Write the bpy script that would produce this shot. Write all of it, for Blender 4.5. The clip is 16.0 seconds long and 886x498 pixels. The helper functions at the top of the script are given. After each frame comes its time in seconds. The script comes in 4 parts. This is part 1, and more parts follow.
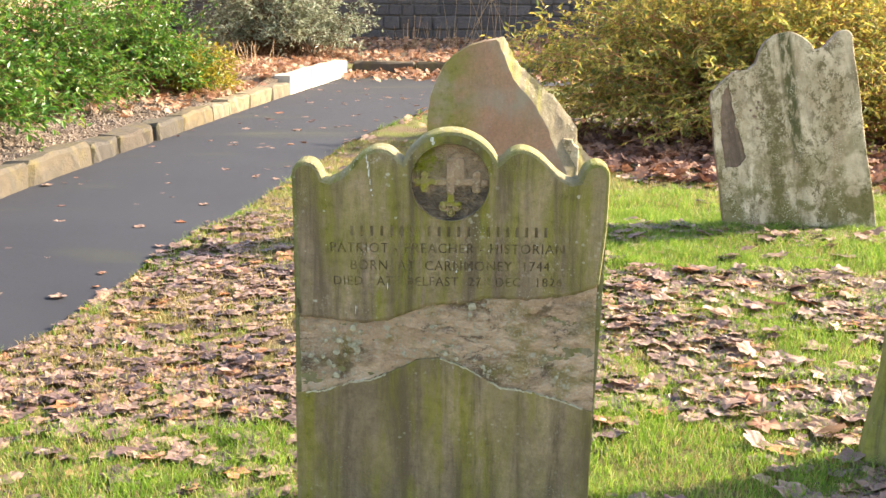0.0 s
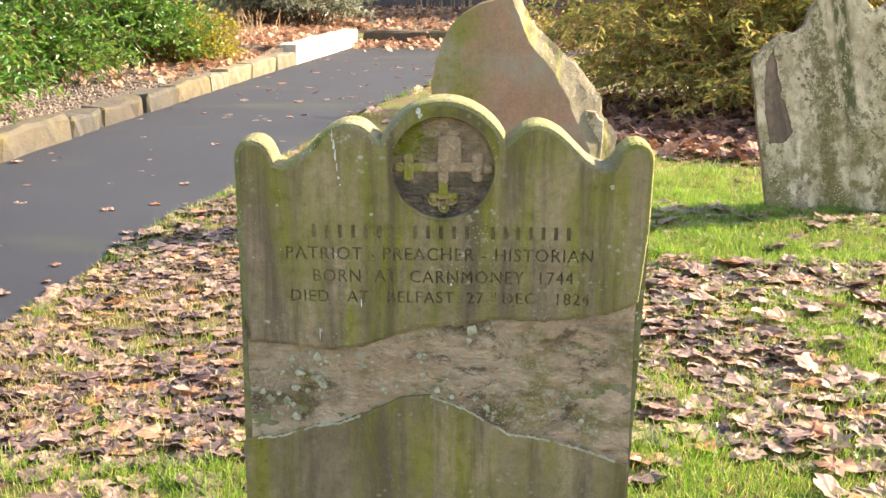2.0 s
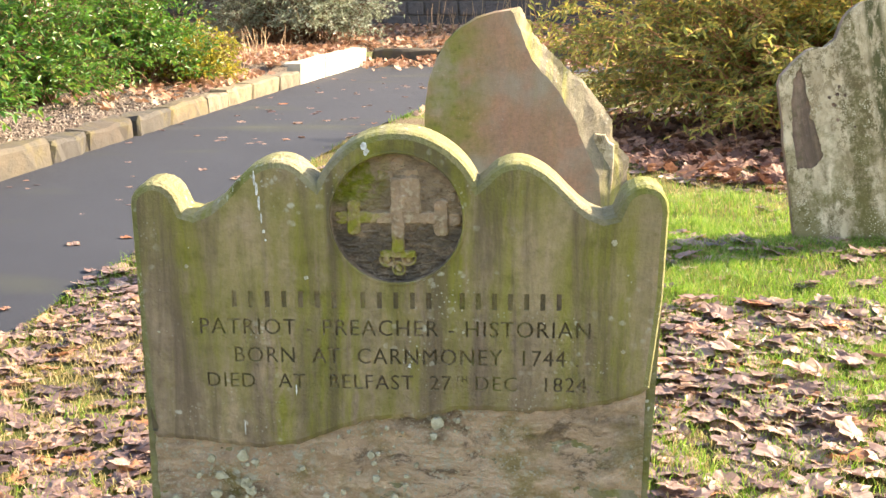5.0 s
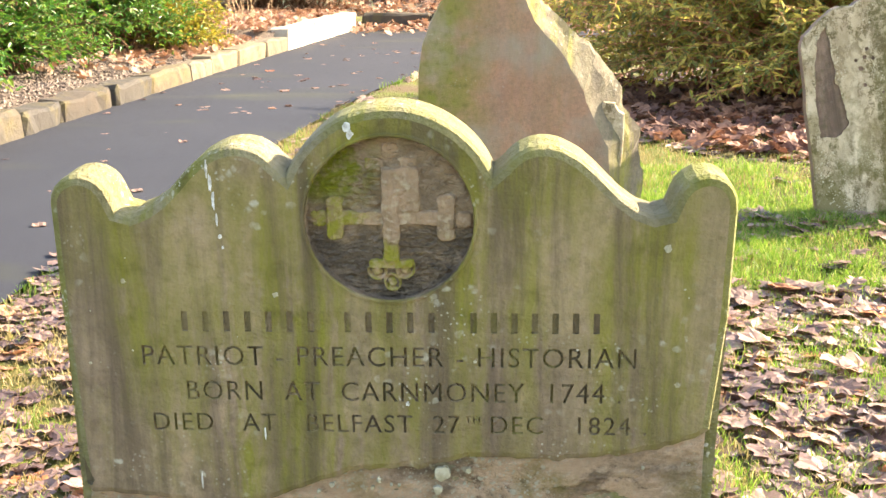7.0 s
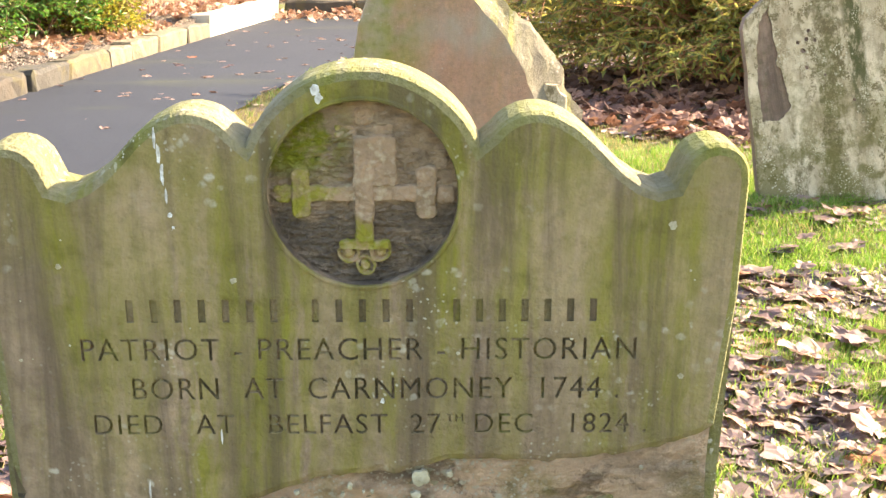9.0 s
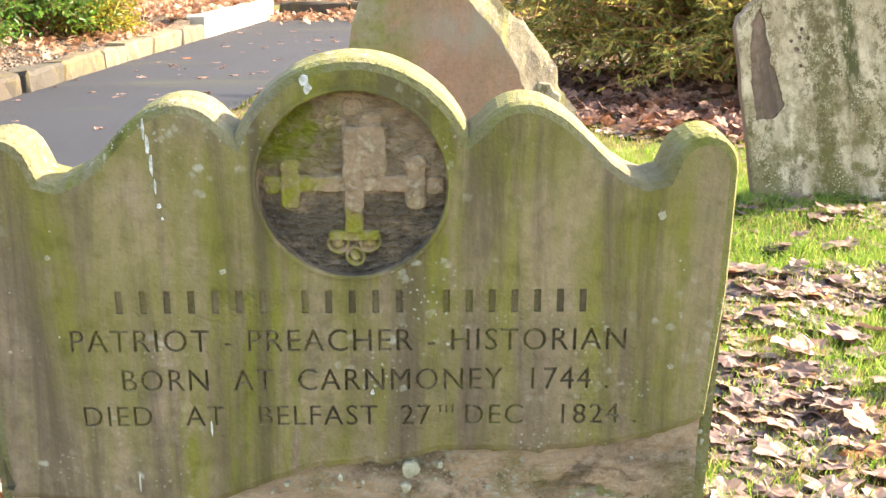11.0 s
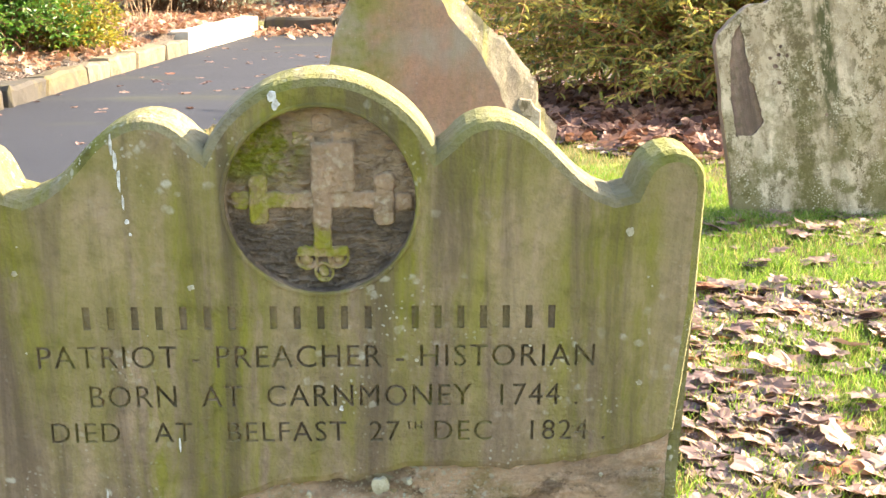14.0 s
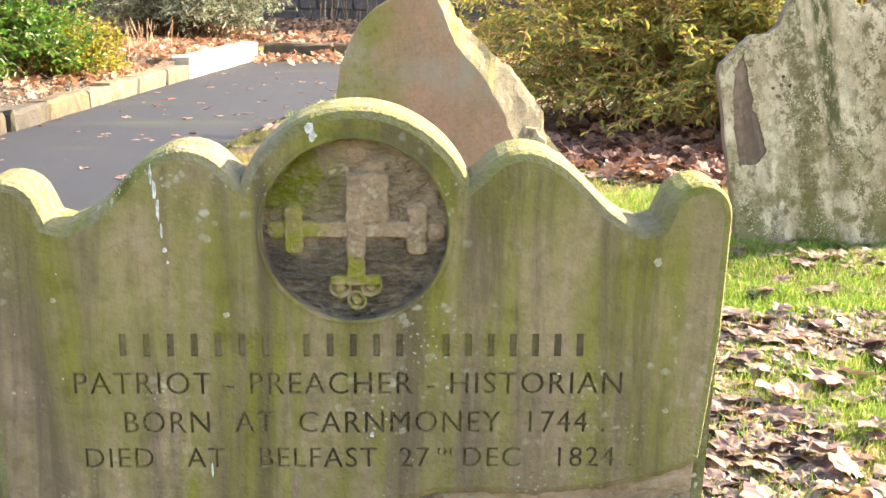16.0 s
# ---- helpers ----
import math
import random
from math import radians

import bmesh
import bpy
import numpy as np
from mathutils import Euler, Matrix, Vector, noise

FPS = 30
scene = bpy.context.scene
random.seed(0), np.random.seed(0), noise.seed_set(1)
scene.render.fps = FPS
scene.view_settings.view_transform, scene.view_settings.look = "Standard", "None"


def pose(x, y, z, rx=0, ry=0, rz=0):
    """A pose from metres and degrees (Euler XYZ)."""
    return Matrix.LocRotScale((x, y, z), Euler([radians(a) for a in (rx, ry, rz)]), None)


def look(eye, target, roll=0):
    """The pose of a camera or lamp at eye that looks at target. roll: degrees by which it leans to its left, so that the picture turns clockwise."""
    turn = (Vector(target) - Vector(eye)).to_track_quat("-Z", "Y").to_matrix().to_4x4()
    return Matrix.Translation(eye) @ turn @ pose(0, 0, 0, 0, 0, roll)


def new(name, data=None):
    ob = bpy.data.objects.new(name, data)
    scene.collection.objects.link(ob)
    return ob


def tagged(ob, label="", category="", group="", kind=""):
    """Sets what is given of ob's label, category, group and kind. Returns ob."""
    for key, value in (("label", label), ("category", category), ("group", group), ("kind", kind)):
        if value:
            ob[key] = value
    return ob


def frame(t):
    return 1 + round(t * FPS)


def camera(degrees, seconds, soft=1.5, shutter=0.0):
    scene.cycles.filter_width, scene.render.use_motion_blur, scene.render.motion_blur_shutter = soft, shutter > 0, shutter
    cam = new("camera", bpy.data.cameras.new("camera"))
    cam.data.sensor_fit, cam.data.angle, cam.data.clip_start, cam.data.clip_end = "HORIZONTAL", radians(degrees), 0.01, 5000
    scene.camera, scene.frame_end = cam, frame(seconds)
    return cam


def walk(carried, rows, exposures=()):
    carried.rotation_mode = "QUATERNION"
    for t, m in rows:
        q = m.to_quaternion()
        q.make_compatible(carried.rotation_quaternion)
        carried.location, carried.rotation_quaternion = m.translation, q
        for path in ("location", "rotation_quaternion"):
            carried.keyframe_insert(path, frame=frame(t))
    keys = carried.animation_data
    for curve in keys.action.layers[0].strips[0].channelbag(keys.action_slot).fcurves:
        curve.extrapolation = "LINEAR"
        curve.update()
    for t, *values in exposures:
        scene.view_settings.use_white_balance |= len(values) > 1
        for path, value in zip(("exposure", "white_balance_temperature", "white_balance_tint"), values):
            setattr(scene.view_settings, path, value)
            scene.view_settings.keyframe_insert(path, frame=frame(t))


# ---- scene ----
cam = camera(40.0, 16.0)
# seconds, eye, target, roll
PATH = [
    (0, (0.103, -3.639, 1.415), (0.036, -1.680, 1.021), 0.28),
    (0.5, (0.103, -3.586, 1.408), (0.026, -1.626, 1.016), 0.46),
    (1, (0.129, -3.265, 1.365), (0.039, -1.308, 0.960), 0.41),
    (1.5, (0.133, -2.945, 1.339), (0.039, -0.994, 0.910), 0.28),
    (2, (0.135, -2.754, 1.317), (0.040, -0.805, 0.879), 0.21),
    (2.5, (0.132, -2.568, 1.307), (0.040, -0.623, 0.852), 0.11),
    (3, (0.114, -2.394, 1.291), (0.036, -0.452, 0.822), 0.13),
    (3.5, (0.120, -2.255, 1.274), (0.072, -0.309, 0.815), 0.00),
    (4, (0.130, -2.240, 1.272), (0.098, -0.292, 0.817), -0.13),
    (4.5, (0.166, -2.194, 1.280), (0.120, -0.235, 0.880), -0.30),
    (5, (0.217, -2.130, 1.279), (0.093, -0.176, 0.870), -0.17),
    (5.2, (0.206, -2.102, 1.268), (0.073, -0.153, 0.839), -0.14),
    (7.3, (0.151, -1.628, 1.236), (0.044, 0.315, 0.772), -0.46),
    (7.5, (0.107, -1.620, 1.231), (0.027, 0.324, 0.766), 0.75),
    (8, (0.057, -1.586, 1.224), (0.090, 0.365, 0.786), 1.27),
    (8.5, (0.083, -1.529, 1.209), (0.096, 0.423, 0.775), -0.05),
    (9, (0.086, -1.491, 1.185), (0.103, 0.451, 0.706), -0.07),
    (9.2, (0.092, -1.484, 1.179), (0.128, 0.455, 0.688), -0.17),
    (11.3, (0.094, -1.495, 1.171), (0.117, 0.450, 0.704), -0.14),
    (11.5, (0.092, -1.495, 1.174), (0.124, 0.452, 0.715), -0.18),
    (12, (0.090, -1.500, 1.175), (0.115, 0.450, 0.730), -0.15),
    (12.5, (0.098, -1.497, 1.170), (0.142, 0.450, 0.715), -0.15),
    (13, (0.105, -1.495, 1.171), (0.156, 0.451, 0.713), -0.10),
    (13.5, (0.111, -1.492, 1.172), (0.167, 0.456, 0.722), -0.02),
    (14, (0.115, -1.496, 1.172), (0.163, 0.452, 0.721), 0.07),
    (14.5, (0.116, -1.500, 1.173), (0.137, 0.448, 0.724), 0.09),
    (15, (0.114, -1.500, 1.173), (0.141, 0.451, 0.736), 0.13),
    (15.5, (0.108, -1.506, 1.172), (0.127, 0.446, 0.738), 0.16),
    (16, (0.068, -1.522, 1.183), (0.124, 0.435, 0.773), 0.45),
]
walk(cam, [(t, look(eye, target, roll)) for t, eye, target, roll in PATH], exposures=((0.0, 2.2, 7350, 13), (5.2, 2.3, 7350, 13), (7.5, 2.52, 7350, 13), (16.0, 2.57, 7350, 13)))

# ---- light ----
SUN_AZ, SUN_EL = radians(24), radians(31)   # azimuth counted from +x towards +y
world = bpy.data.worlds.new("sky")
scene.world = world
world.use_nodes = True
wn = world.node_tree.nodes
sky = wn.new("ShaderNodeTexSky")
sky.sky_type, sky.sun_disc = "NISHITA", False
sky.sun_elevation, sky.sun_rotation = SUN_EL, radians(90) - SUN_AZ
sky.air_density, sky.dust_density = 1.0, 1.6
world.node_tree.links.new(sky.outputs[0], wn["Background"].inputs[0])
wn["Background"].inputs[1].default_value = 0.15
sun_data = bpy.data.lights.new("sun", "SUN")
sun_data.energy, sun_data.angle, sun_data.color = 5.0, radians(0.6), (1.0, 0.90, 0.75)
sun = new("sun", sun_data)
to_sun = Vector((math.cos(SUN_AZ) * math.cos(SUN_EL), math.sin(SUN_AZ) * math.cos(SUN_EL), math.sin(SUN_EL)))
sun.rotation_euler = to_sun.to_track_quat("Z", "Y").to_euler()


# ---- material tools ----
class Mat:
    """A node material: texture helpers that return sockets."""

    def __init__(self, name, rough=0.85, spec=0.3):
        self.m = bpy.data.materials.new(name)
        self.m.use_nodes = True
        self.nt = self.m.node_tree
        self.b = self.nt.nodes["Principled BSDF"]
        self.b.inputs["Roughness"].default_value = rough
        self.b.inputs["Specular IOR Level"].default_value = spec
        self.tc = self.nt.nodes.new("ShaderNodeTexCoord")

    def put(self, sock, v):
        if isinstance(v, bpy.types.NodeSocket):
            self.nt.links.new(v, sock)
        elif isinstance(v, (int, float)):
            sock.default_value = v
        else:
            sock.default_value = (*v, 1.0) if len(v) == 3 and len(sock.default_value) == 4 else v

    def at(self, scale=(1, 1, 1), shift=(0, 0, 0)):
        n = self.nt.nodes.new("ShaderNodeMapping")
        n.inputs["Scale"].default_value, n.inputs["Location"].default_value = scale, shift
        self.nt.links.new(self.tc.outputs["Object"], n.inputs["Vector"])
        return n.outputs[0]

    def noise(self, scale=5.0, detail=4.0, vec=None, rough=0.55, distortion=0.0):
        n = self.nt.nodes.new("ShaderNodeTexNoise")
        n.inputs["Scale"].default_value, n.inputs["Detail"].default_value = scale, detail
        n.inputs["Roughness"].default_value, n.inputs["Distortion"].default_value = rough, distortion
        self.nt.links.new(vec or self.tc.outputs["Object"], n.inputs["Vector"])
        return n.outputs["Fac"]

    def warp(self, vec, scale=20.0, amount=0.02):
        """vec shaken by noise, to break up regular shapes."""
        n = self.nt.nodes.new("ShaderNodeTexNoise")
        n.inputs["Scale"].default_value, n.inputs["Detail"].default_value = scale, 3.0
        self.nt.links.new(self.tc.outputs["Object"], n.inputs["Vector"])
        k = self.nt.nodes.new("ShaderNodeVectorMath")
        k.operation = "SCALE"
        k.inputs["Scale"].default_value = amount
        self.nt.links.new(n.outputs["Color"], k.inputs[0])
        a = self.nt.nodes.new("ShaderNodeVectorMath")
        self.nt.links.new(vec, a.inputs[0]), self.nt.links.new(k.outputs[0], a.inputs[1])
        return a.outputs[0]

    def cells(self, scale=20.0, vec=None, kind="F1"):
        n = self.nt.nodes.new("ShaderNodeTexVoronoi")
        n.feature = kind
        n.inputs["Scale"].default_value = scale
        self.nt.links.new(vec or self.tc.outputs["Object"], n.inputs["Vector"])
        return n.outputs["Distance"]

    def ramp(self, fac, *stops):
        n = self.nt.nodes.new("ShaderNodeValToRGB")
        e = n.color_ramp.elements
        while len(e) < len(stops):
            e.new(0.5)
        for el, (p, c) in zip(e, stops):
            el.position, el.color = p, (*c, 1.0) if not isinstance(c, (int, float)) else (c, c, c, 1.0)
        self.nt.links.new(fac, n.inputs[0])
        return n.outputs[0]

    def mix(self, fac, a, b, how="MIX"):
        n = self.nt.nodes.new("ShaderNodeMix")
        n.data_type, n.blend_type = "RGBA", how
        self.put(n.inputs[0], fac), self.put(n.inputs[6], a), self.put(n.inputs[7], b)
        return n.outputs[2]

    def math(self, how, a, b=0.0):
        n = self.nt.nodes.new("ShaderNodeMath")
        n.operation, n.use_clamp = how, how not in ("SUBTRACT",)
        self.put(n.inputs[0], a), self.put(n.inputs[1], b)
        return n.outputs[0]

    def axis(self, k):
        n = self.nt.nodes.new("ShaderNodeSeparateXYZ")
        self.nt.links.new(self.tc.outputs["Object"], n.inputs[0])
        return n.outputs[k]

    def island(self):
        return self.nt.nodes.new("ShaderNodeNewGeometry").outputs["Random Per Island"]

    def chance(self):
        return self.nt.nodes.new("ShaderNodeObjectInfo").outputs["Random"]

    def colour(self, c):
        self.put(self.b.inputs["Base Color"], c)

    def bump(self, height, strength=0.5, dist=0.01):
        n = self.nt.nodes.new("ShaderNodeBump")
        n.inputs["Strength"].default_value, n.inputs["Distance"].default_value = strength, dist
        self.nt.links.new(height, n.inputs["Height"])
        self.nt.links.new(n.outputs[0], self.b.inputs["Normal"])

    def leafy(self, share=0.4, gain=1.0):
        """Lets part of the light through, as leaves do."""
        t = self.nt.nodes.new("ShaderNodeBsdfTranslucent")
        mx = self.nt.nodes.new("ShaderNodeMixShader")
        mx.inputs[0].default_value = share
        src = self.b.inputs["Base Color"]
        if src.links:
            self.nt.links.new(src.links[0].from_socket, t.inputs[0])
        self.nt.links.new(self.b.outputs[0], mx.inputs[1])
        self.nt.links.new(t.outputs[0], mx.inputs[2])
        self.nt.links.new(mx.outputs[0], self.nt.nodes["Material Output"].inputs["Surface"])


def stone_mat(name, base, dark, green, streak, lichen, top_green=0.0, top=1.0, seed=0.0, flake=None, spots=26.0, rough_scale=1.0, smudge=0.6, soot=0.75, side_green=None, runs=1.0):
    """Weathered sandstone: mottled stone, running algae streaks, lichen dots, grain."""
    m = Mat(name, 0.88, 0.25)
    s = (seed, seed * 1.7, seed * 0.6)
    c = m.mix(m.ramp(m.noise(4, 6, m.at((1, 1, 1), s)), (0.35, 0.0), (0.65, 1.0)), base, dark)
    c = m.mix(m.ramp(m.noise(60, 3), (0.4, 0.0), (0.8, 0.35)), c, tuple(v * 1.5 for v in base))
    c = m.mix(m.ramp(m.noise(15, 8, m.at((1, 1, 0.7), (seed + 1, 4, 2)), 0.7), (0.50, 0.0), (0.64, 0.5)), c, tuple(min(0.6, v * 1.35) for v in base))
    c = m.mix(m.ramp(m.noise(48, 6, None, 0.7), (0.48, 0.0), (0.66, 0.45)), c, tuple(v * 0.6 for v in dark))
    if flake:
        c = m.mix(m.ramp(m.noise(3.2, 3, m.at((1, 1, 1), (seed + 4, 0, 3))), (0.45, 0.0), (0.6, 0.9)), c, flake)
    blot = m.ramp(m.noise(2.3, 5, m.at((1.6, 1, 0.8), (seed + 6, 2, 8)), 0.6, 0.4), (0.46, 0.0), (0.64, smudge))
    c = m.mix(blot, c, (dark[0] * 0.62, dark[1] * 0.60, dark[2] * 0.66))
    run = m.noise(1.0, 8, m.warp(m.at((22, 1, 1.7), s), 9.0, 0.9), 0.66, 0.2)
    wide = m.noise(1.0, 3, m.at((5, 1, 1.0), (seed + 3, 0, 1)))
    g = m.math("MULTIPLY", m.math("MULTIPLY", m.ramp(run, (0.40, 0.0), (0.62, 1.0)), m.ramp(wide, (0.38, 0.08), (0.56, 1.0))), runs)
    if top_green:
        z = m.math("MULTIPLY", m.axis(2), 1.0 / top)
        g = m.math("ADD", g, m.math("MULTIPLY", m.ramp(z, (0.70, 0.0), (1.0, top_green)), m.ramp(m.noise(7, 4), (0.35, 0.2), (0.6, 1.0))))
    if side_green:
        edge = m.math("MULTIPLY", m.math("SUBTRACT", side_green[0], m.axis(0)), side_green[1])
        edge = m.math("MULTIPLY", edge, m.ramp(m.noise(6, 5), (0.35, 0.1), (0.6, 1.0)))
        g = m.math("MAXIMUM", g, edge)
    c = m.mix(m.math("MULTIPLY", g, streak), c, green)
    c = m.mix(m.math("MULTIPLY", m.ramp(m.noise(30, 4), (0.5, 0.0), (0.7, 0.7)), g), c, tuple(v * 0.45 for v in green))
    runs_dark = m.ramp(m.noise(1.0, 5, m.at((12, 1, 1.1), (seed + 7, 2, 5)), 0.66, 0.5), (0.47, 0.0), (0.63, soot))
    c = m.mix(runs_dark, c, tuple(v * 0.5 for v in dark))
    dots = m.ramp(m.cells(spots, m.warp(m.at((1, 1, 1), s), 45.0, 0.018)), (0.14, 1.0), (0.24, 0.0))
    small = m.ramp(m.cells(spots * 3.1, m.warp(m.at((1, 1, 1), (seed, 3, 1)), 90.0, 0.008)), (0.16, 0.9), (0.26, 0.0))
    small = m.math("MULTIPLY", small, m.ramp(m.noise(9, 4, m.at((1, 1, 1), (seed + 2, 8, 2))), (0.48, 0.0), (0.6, 1.0)))
    dots = m.math("MAXIMUM", m.math("MULTIPLY", dots, m.ramp(m.noise(40, 3), (0.35, 0.1), (0.6, 1.0))), small)
    where = m.ramp(m.noise(5, 3, m.at((1, 1, 1), (seed + 9, 1, 2))), (0.5, 0.0), (0.6, 1.0))
    dots = m.math("MULTIPLY", m.math("MULTIPLY", dots, where), lichen)
    c = m.mix(dots, c, (0.46, 0.45, 0.36))
    m.colour(c)
    h = m.math("ADD", m.math("MULTIPLY", m.noise(18 * rough_scale, 8, None, 0.65), 0.7), m.math("MULTIPLY", m.noise(160, 3), 0.3))
    m.bump(h, 0.8, 0.012 * rough_scale)
    return m.m


def scabbed_mat(name, pale, mid, dark):
    """Flaked sandstone: light and dark layered scabs, crevices shaded in colour, round pale lichens."""
    m = Mat(name, 0.92, 0.2)
    lay = m.noise(1.0, 10, m.warp(m.at((9, 9, 17), (2, 1, 0)), 6.0, 1.6), 0.76, 0.4)
    # dark where the bump dips: colour stands in for relief shade under flat light
    c = m.ramp(lay, (0.40, dark), (0.46, mid), (0.55, tuple(v * 1.15 for v in mid)), (0.62, pale))
    c = m.mix(m.ramp(m.noise(3.0, 9, m.at((1, 1, 1.5), (5, 3, 1)), 0.7), (0.50, 0.0), (0.60, 0.75)), c, (0.10, 0.076, 0.052))
    c = m.mix(m.ramp(m.noise(4.2, 9, m.at((1, 1, 1), (9, 3, 4)), 0.7), (0.51, 0.0), (0.60, 0.8)), c, (0.50, 0.345, 0.22))
    c = m.mix(m.ramp(m.noise(7, 8, m.at((1, 1, 1), (1, 7, 4)), 0.65), (0.52, 0.0), (0.62, 0.6)), c, (0.18, 0.155, 0.03))
    gate = m.ramp(m.noise(4.5, 5, m.at((1, 1, 1), (3, 9, 2))), (0.38, 0.1), (0.52, 1.0))
    for sc, cut_at in ((24.0, 0.27), (55.0, 0.32), (100.0, 0.34), (180.0, 0.36)):
        d = m.ramp(m.cells(sc, m.warp(m.at((1, 1, 1), (sc, 1, 2)), sc * 1.6, 0.5 / sc)), (cut_at * 0.7, 0.85), (cut_at, 0.0))
        d = m.math("MULTIPLY", d, m.ramp(m.noise(sc * 0.5, 2, m.at((1, 1, 1), (sc, 5, 5))), (0.46, 0.0), (0.54, 1.0)))
        c = m.mix(m.math("MULTIPLY", d, gate), c, (0.45, 0.41, 0.30))
    m.colour(c)
    m.bump(m.math("ADD", m.math("MULTIPLY", lay, 0.65), m.math("MULTIPLY", m.noise(70, 6, None, 0.7), 0.35)), 1.0, 0.04)
    return m.m


def speckled_mat(name, pale, dark, seed):
    """Pale old sandstone with crusts of lichen and a few black-green runs."""
    m = Mat(name, 0.9, 0.2)
    c = m.mix(m.ramp(m.noise(5, 8, m.at((1, 1, 0.6), (seed, 0, 0)), 0.62), (0.38, 0.0), (0.62, 1.0)), pale, dark)
    c = m.mix(m.ramp(m.noise(12, 6, m.at((1, 1, 0.4), (seed + 2, 0, 0))), (0.5, 0.0), (0.66, 0.55)), c, tuple(v * 0.62 for v in dark))
    runs = m.noise(1.0, 7, m.warp(m.at((7.5, 1, 0.7), (seed + 5, 0, 0)), 12.0, 0.5), 0.66, 0.3)
    runs = m.ramp(runs, (0.53, 0.0), (0.60, 0.92))
    runs = m.math("MULTIPLY", runs, m.ramp(m.noise(34, 5, None, 0.7), (0.40, 0.35), (0.56, 1.0)))
    c = m.mix(runs, c, (0.105, 0.088, 0.030))
    crust = m.ramp(m.noise(17, 10, m.at((1, 1, 0.8), (seed + 8, 2, 1)), 0.82), (0.50, 0.0), (0.535, 0.9))
    crust = m.math("MULTIPLY", crust, m.ramp(m.noise(3.5, 4, m.at((1.5, 1, 0.8), (seed + 1, 3, 6))), (0.42, 0.15), (0.58, 1.0)))
    c = m.mix(crust, c, (0.125, 0.095, 0.042))
    wander = m.math("ADD", m.axis(0), m.math("MULTIPLY", m.math("SUBTRACT", m.noise(4, 3, m.at((0.3, 1, 1), (7, 1, 1))), 0.5), 0.08))
    band = m.math("SUBTRACT", 1.0, m.math("MULTIPLY", m.math("ABSOLUTE", m.math("SUBTRACT", wander, 0.055)), 19.0))
    band = m.math("MULTIPLY", m.ramp(band, (0.0, 0.0), (0.45, 1.0)), m.ramp(m.noise(26, 6, m.at((1, 1, 0.35), (3, 1, 8)), 0.7), (0.40, 0.0), (0.52, 0.95)))
    c = m.mix(m.math("MULTIPLY", band, m.ramp(m.axis(2), (0.30, 0.35), (0.62, 1.0))), c, (0.070, 0.070, 0.024))
    low = m.math("MULTIPLY", m.ramp(m.noise(6, 6, m.at((1, 1, 1), (seed, 4, 4)), 0.65), (0.46, 0.0), (0.55, 0.85)), m.ramp(m.axis(2), (0.15, 1.0), (0.75, 0.2)))
    c = m.mix(low, c, (0.135, 0.115, 0.035))
    for sc, cut_at, k in ((70.0, 0.34, 0.9), (130.0, 0.36, 0.9), (38.0, 0.24, 0.8)):
        d = m.ramp(m.cells(sc, m.warp(m.at((1, 1, 1), (sc, 1, 2)), sc * 1.5, 0.6 / sc)), (cut_at * 0.7, k), (cut_at, 0.0))
        d = m.math("MULTIPLY", d, m.ramp(m.noise(7, 5, m.at((1.6, 1, 0.7), (sc, 5, 5)), 0.6), (0.52, 0.0), (0.62, 1.0)))
        c = m.mix(d, c, (0.55, 0.48, 0.33))
    m.colour(c)
    m.bump(m.math("ADD", m.math("MULTIPLY", m.noise(25, 8, None, 0.68), 0.6), m.math("MULTIPLY", m.noise(120, 4), 0.4)), 0.8, 0.014)
    return m.m


def leaf_mat(name, stops, share=0.4, rough=0.5, spec=0.35):
    m = Mat(name, rough, spec)
    c = m.ramp(m.island(), *stops)
    c = m.mix(m.ramp(m.noise(30, 3), (0.35, 0.0), (0.75, 0.5)), c, tuple(v * 0.5 for v in stops[0][1]))
    m.colour(c)
    m.leafy(share)
    return m.m


M_FACE = stone_mat("weathered_face_stone", (0.315, 0.230, 0.145), (0.175, 0.127, 0.082), (0.172, 0.165, 0.018), 0.92, 0.6, 0.8, 1.25, 1.0, None, 34.0)
M_EDGE = stone_mat("worn_edge_stone", (0.25, 0.215, 0.14), (0.155, 0.130, 0.080), (0.155, 0.158, 0.022), 0.9, 0.9, 0.55, 1.25, 3.0, None, 52.0, 1.6, 0.4, 0.25, None, 0.8)
M_CORE = scabbed_mat("flaked_brown_stone", (0.66, 0.49, 0.335), (0.49, 0.345, 0.225), (0.17, 0.12, 0.078))
M_LOWER = stone_mat("lower_face_stone", (0.29, 0.215, 0.125), (0.175, 0.13, 0.075), (0.19, 0.175, 0.016), 0.85, 0.3, 0.0, 1.0, 8.0, None, 40.0)
M_DIRT = stone_mat("dirt_in_carving", (0.215, 0.160, 0.098), (0.125, 0.095, 0.058), (0.17, 0.16, 0.02), 0.7, 0.0, 0.0, 1.0, 2.0)
m = Mat("pecked_dark_stone", 0.92, 0.2)
c = m.mix(m.ramp(m.noise(20, 7, None, 0.65), (0.38, 0.0), (0.62, 1.0)), (0.52, 0.38, 0.245), (0.25, 0.18, 0.115))
sooty = m.math("MULTIPLY", m.math("MULTIPLY", m.math("SUBTRACT", 1.083, m.axis(2)), 40.0), m.ramp(m.noise(14, 6, None, 0.65), (0.36, 0.1), (0.56, 0.95)))
c = m.mix(m.math("MULTIPLY", sooty, 0.75), c, (0.065, 0.058, 0.050))
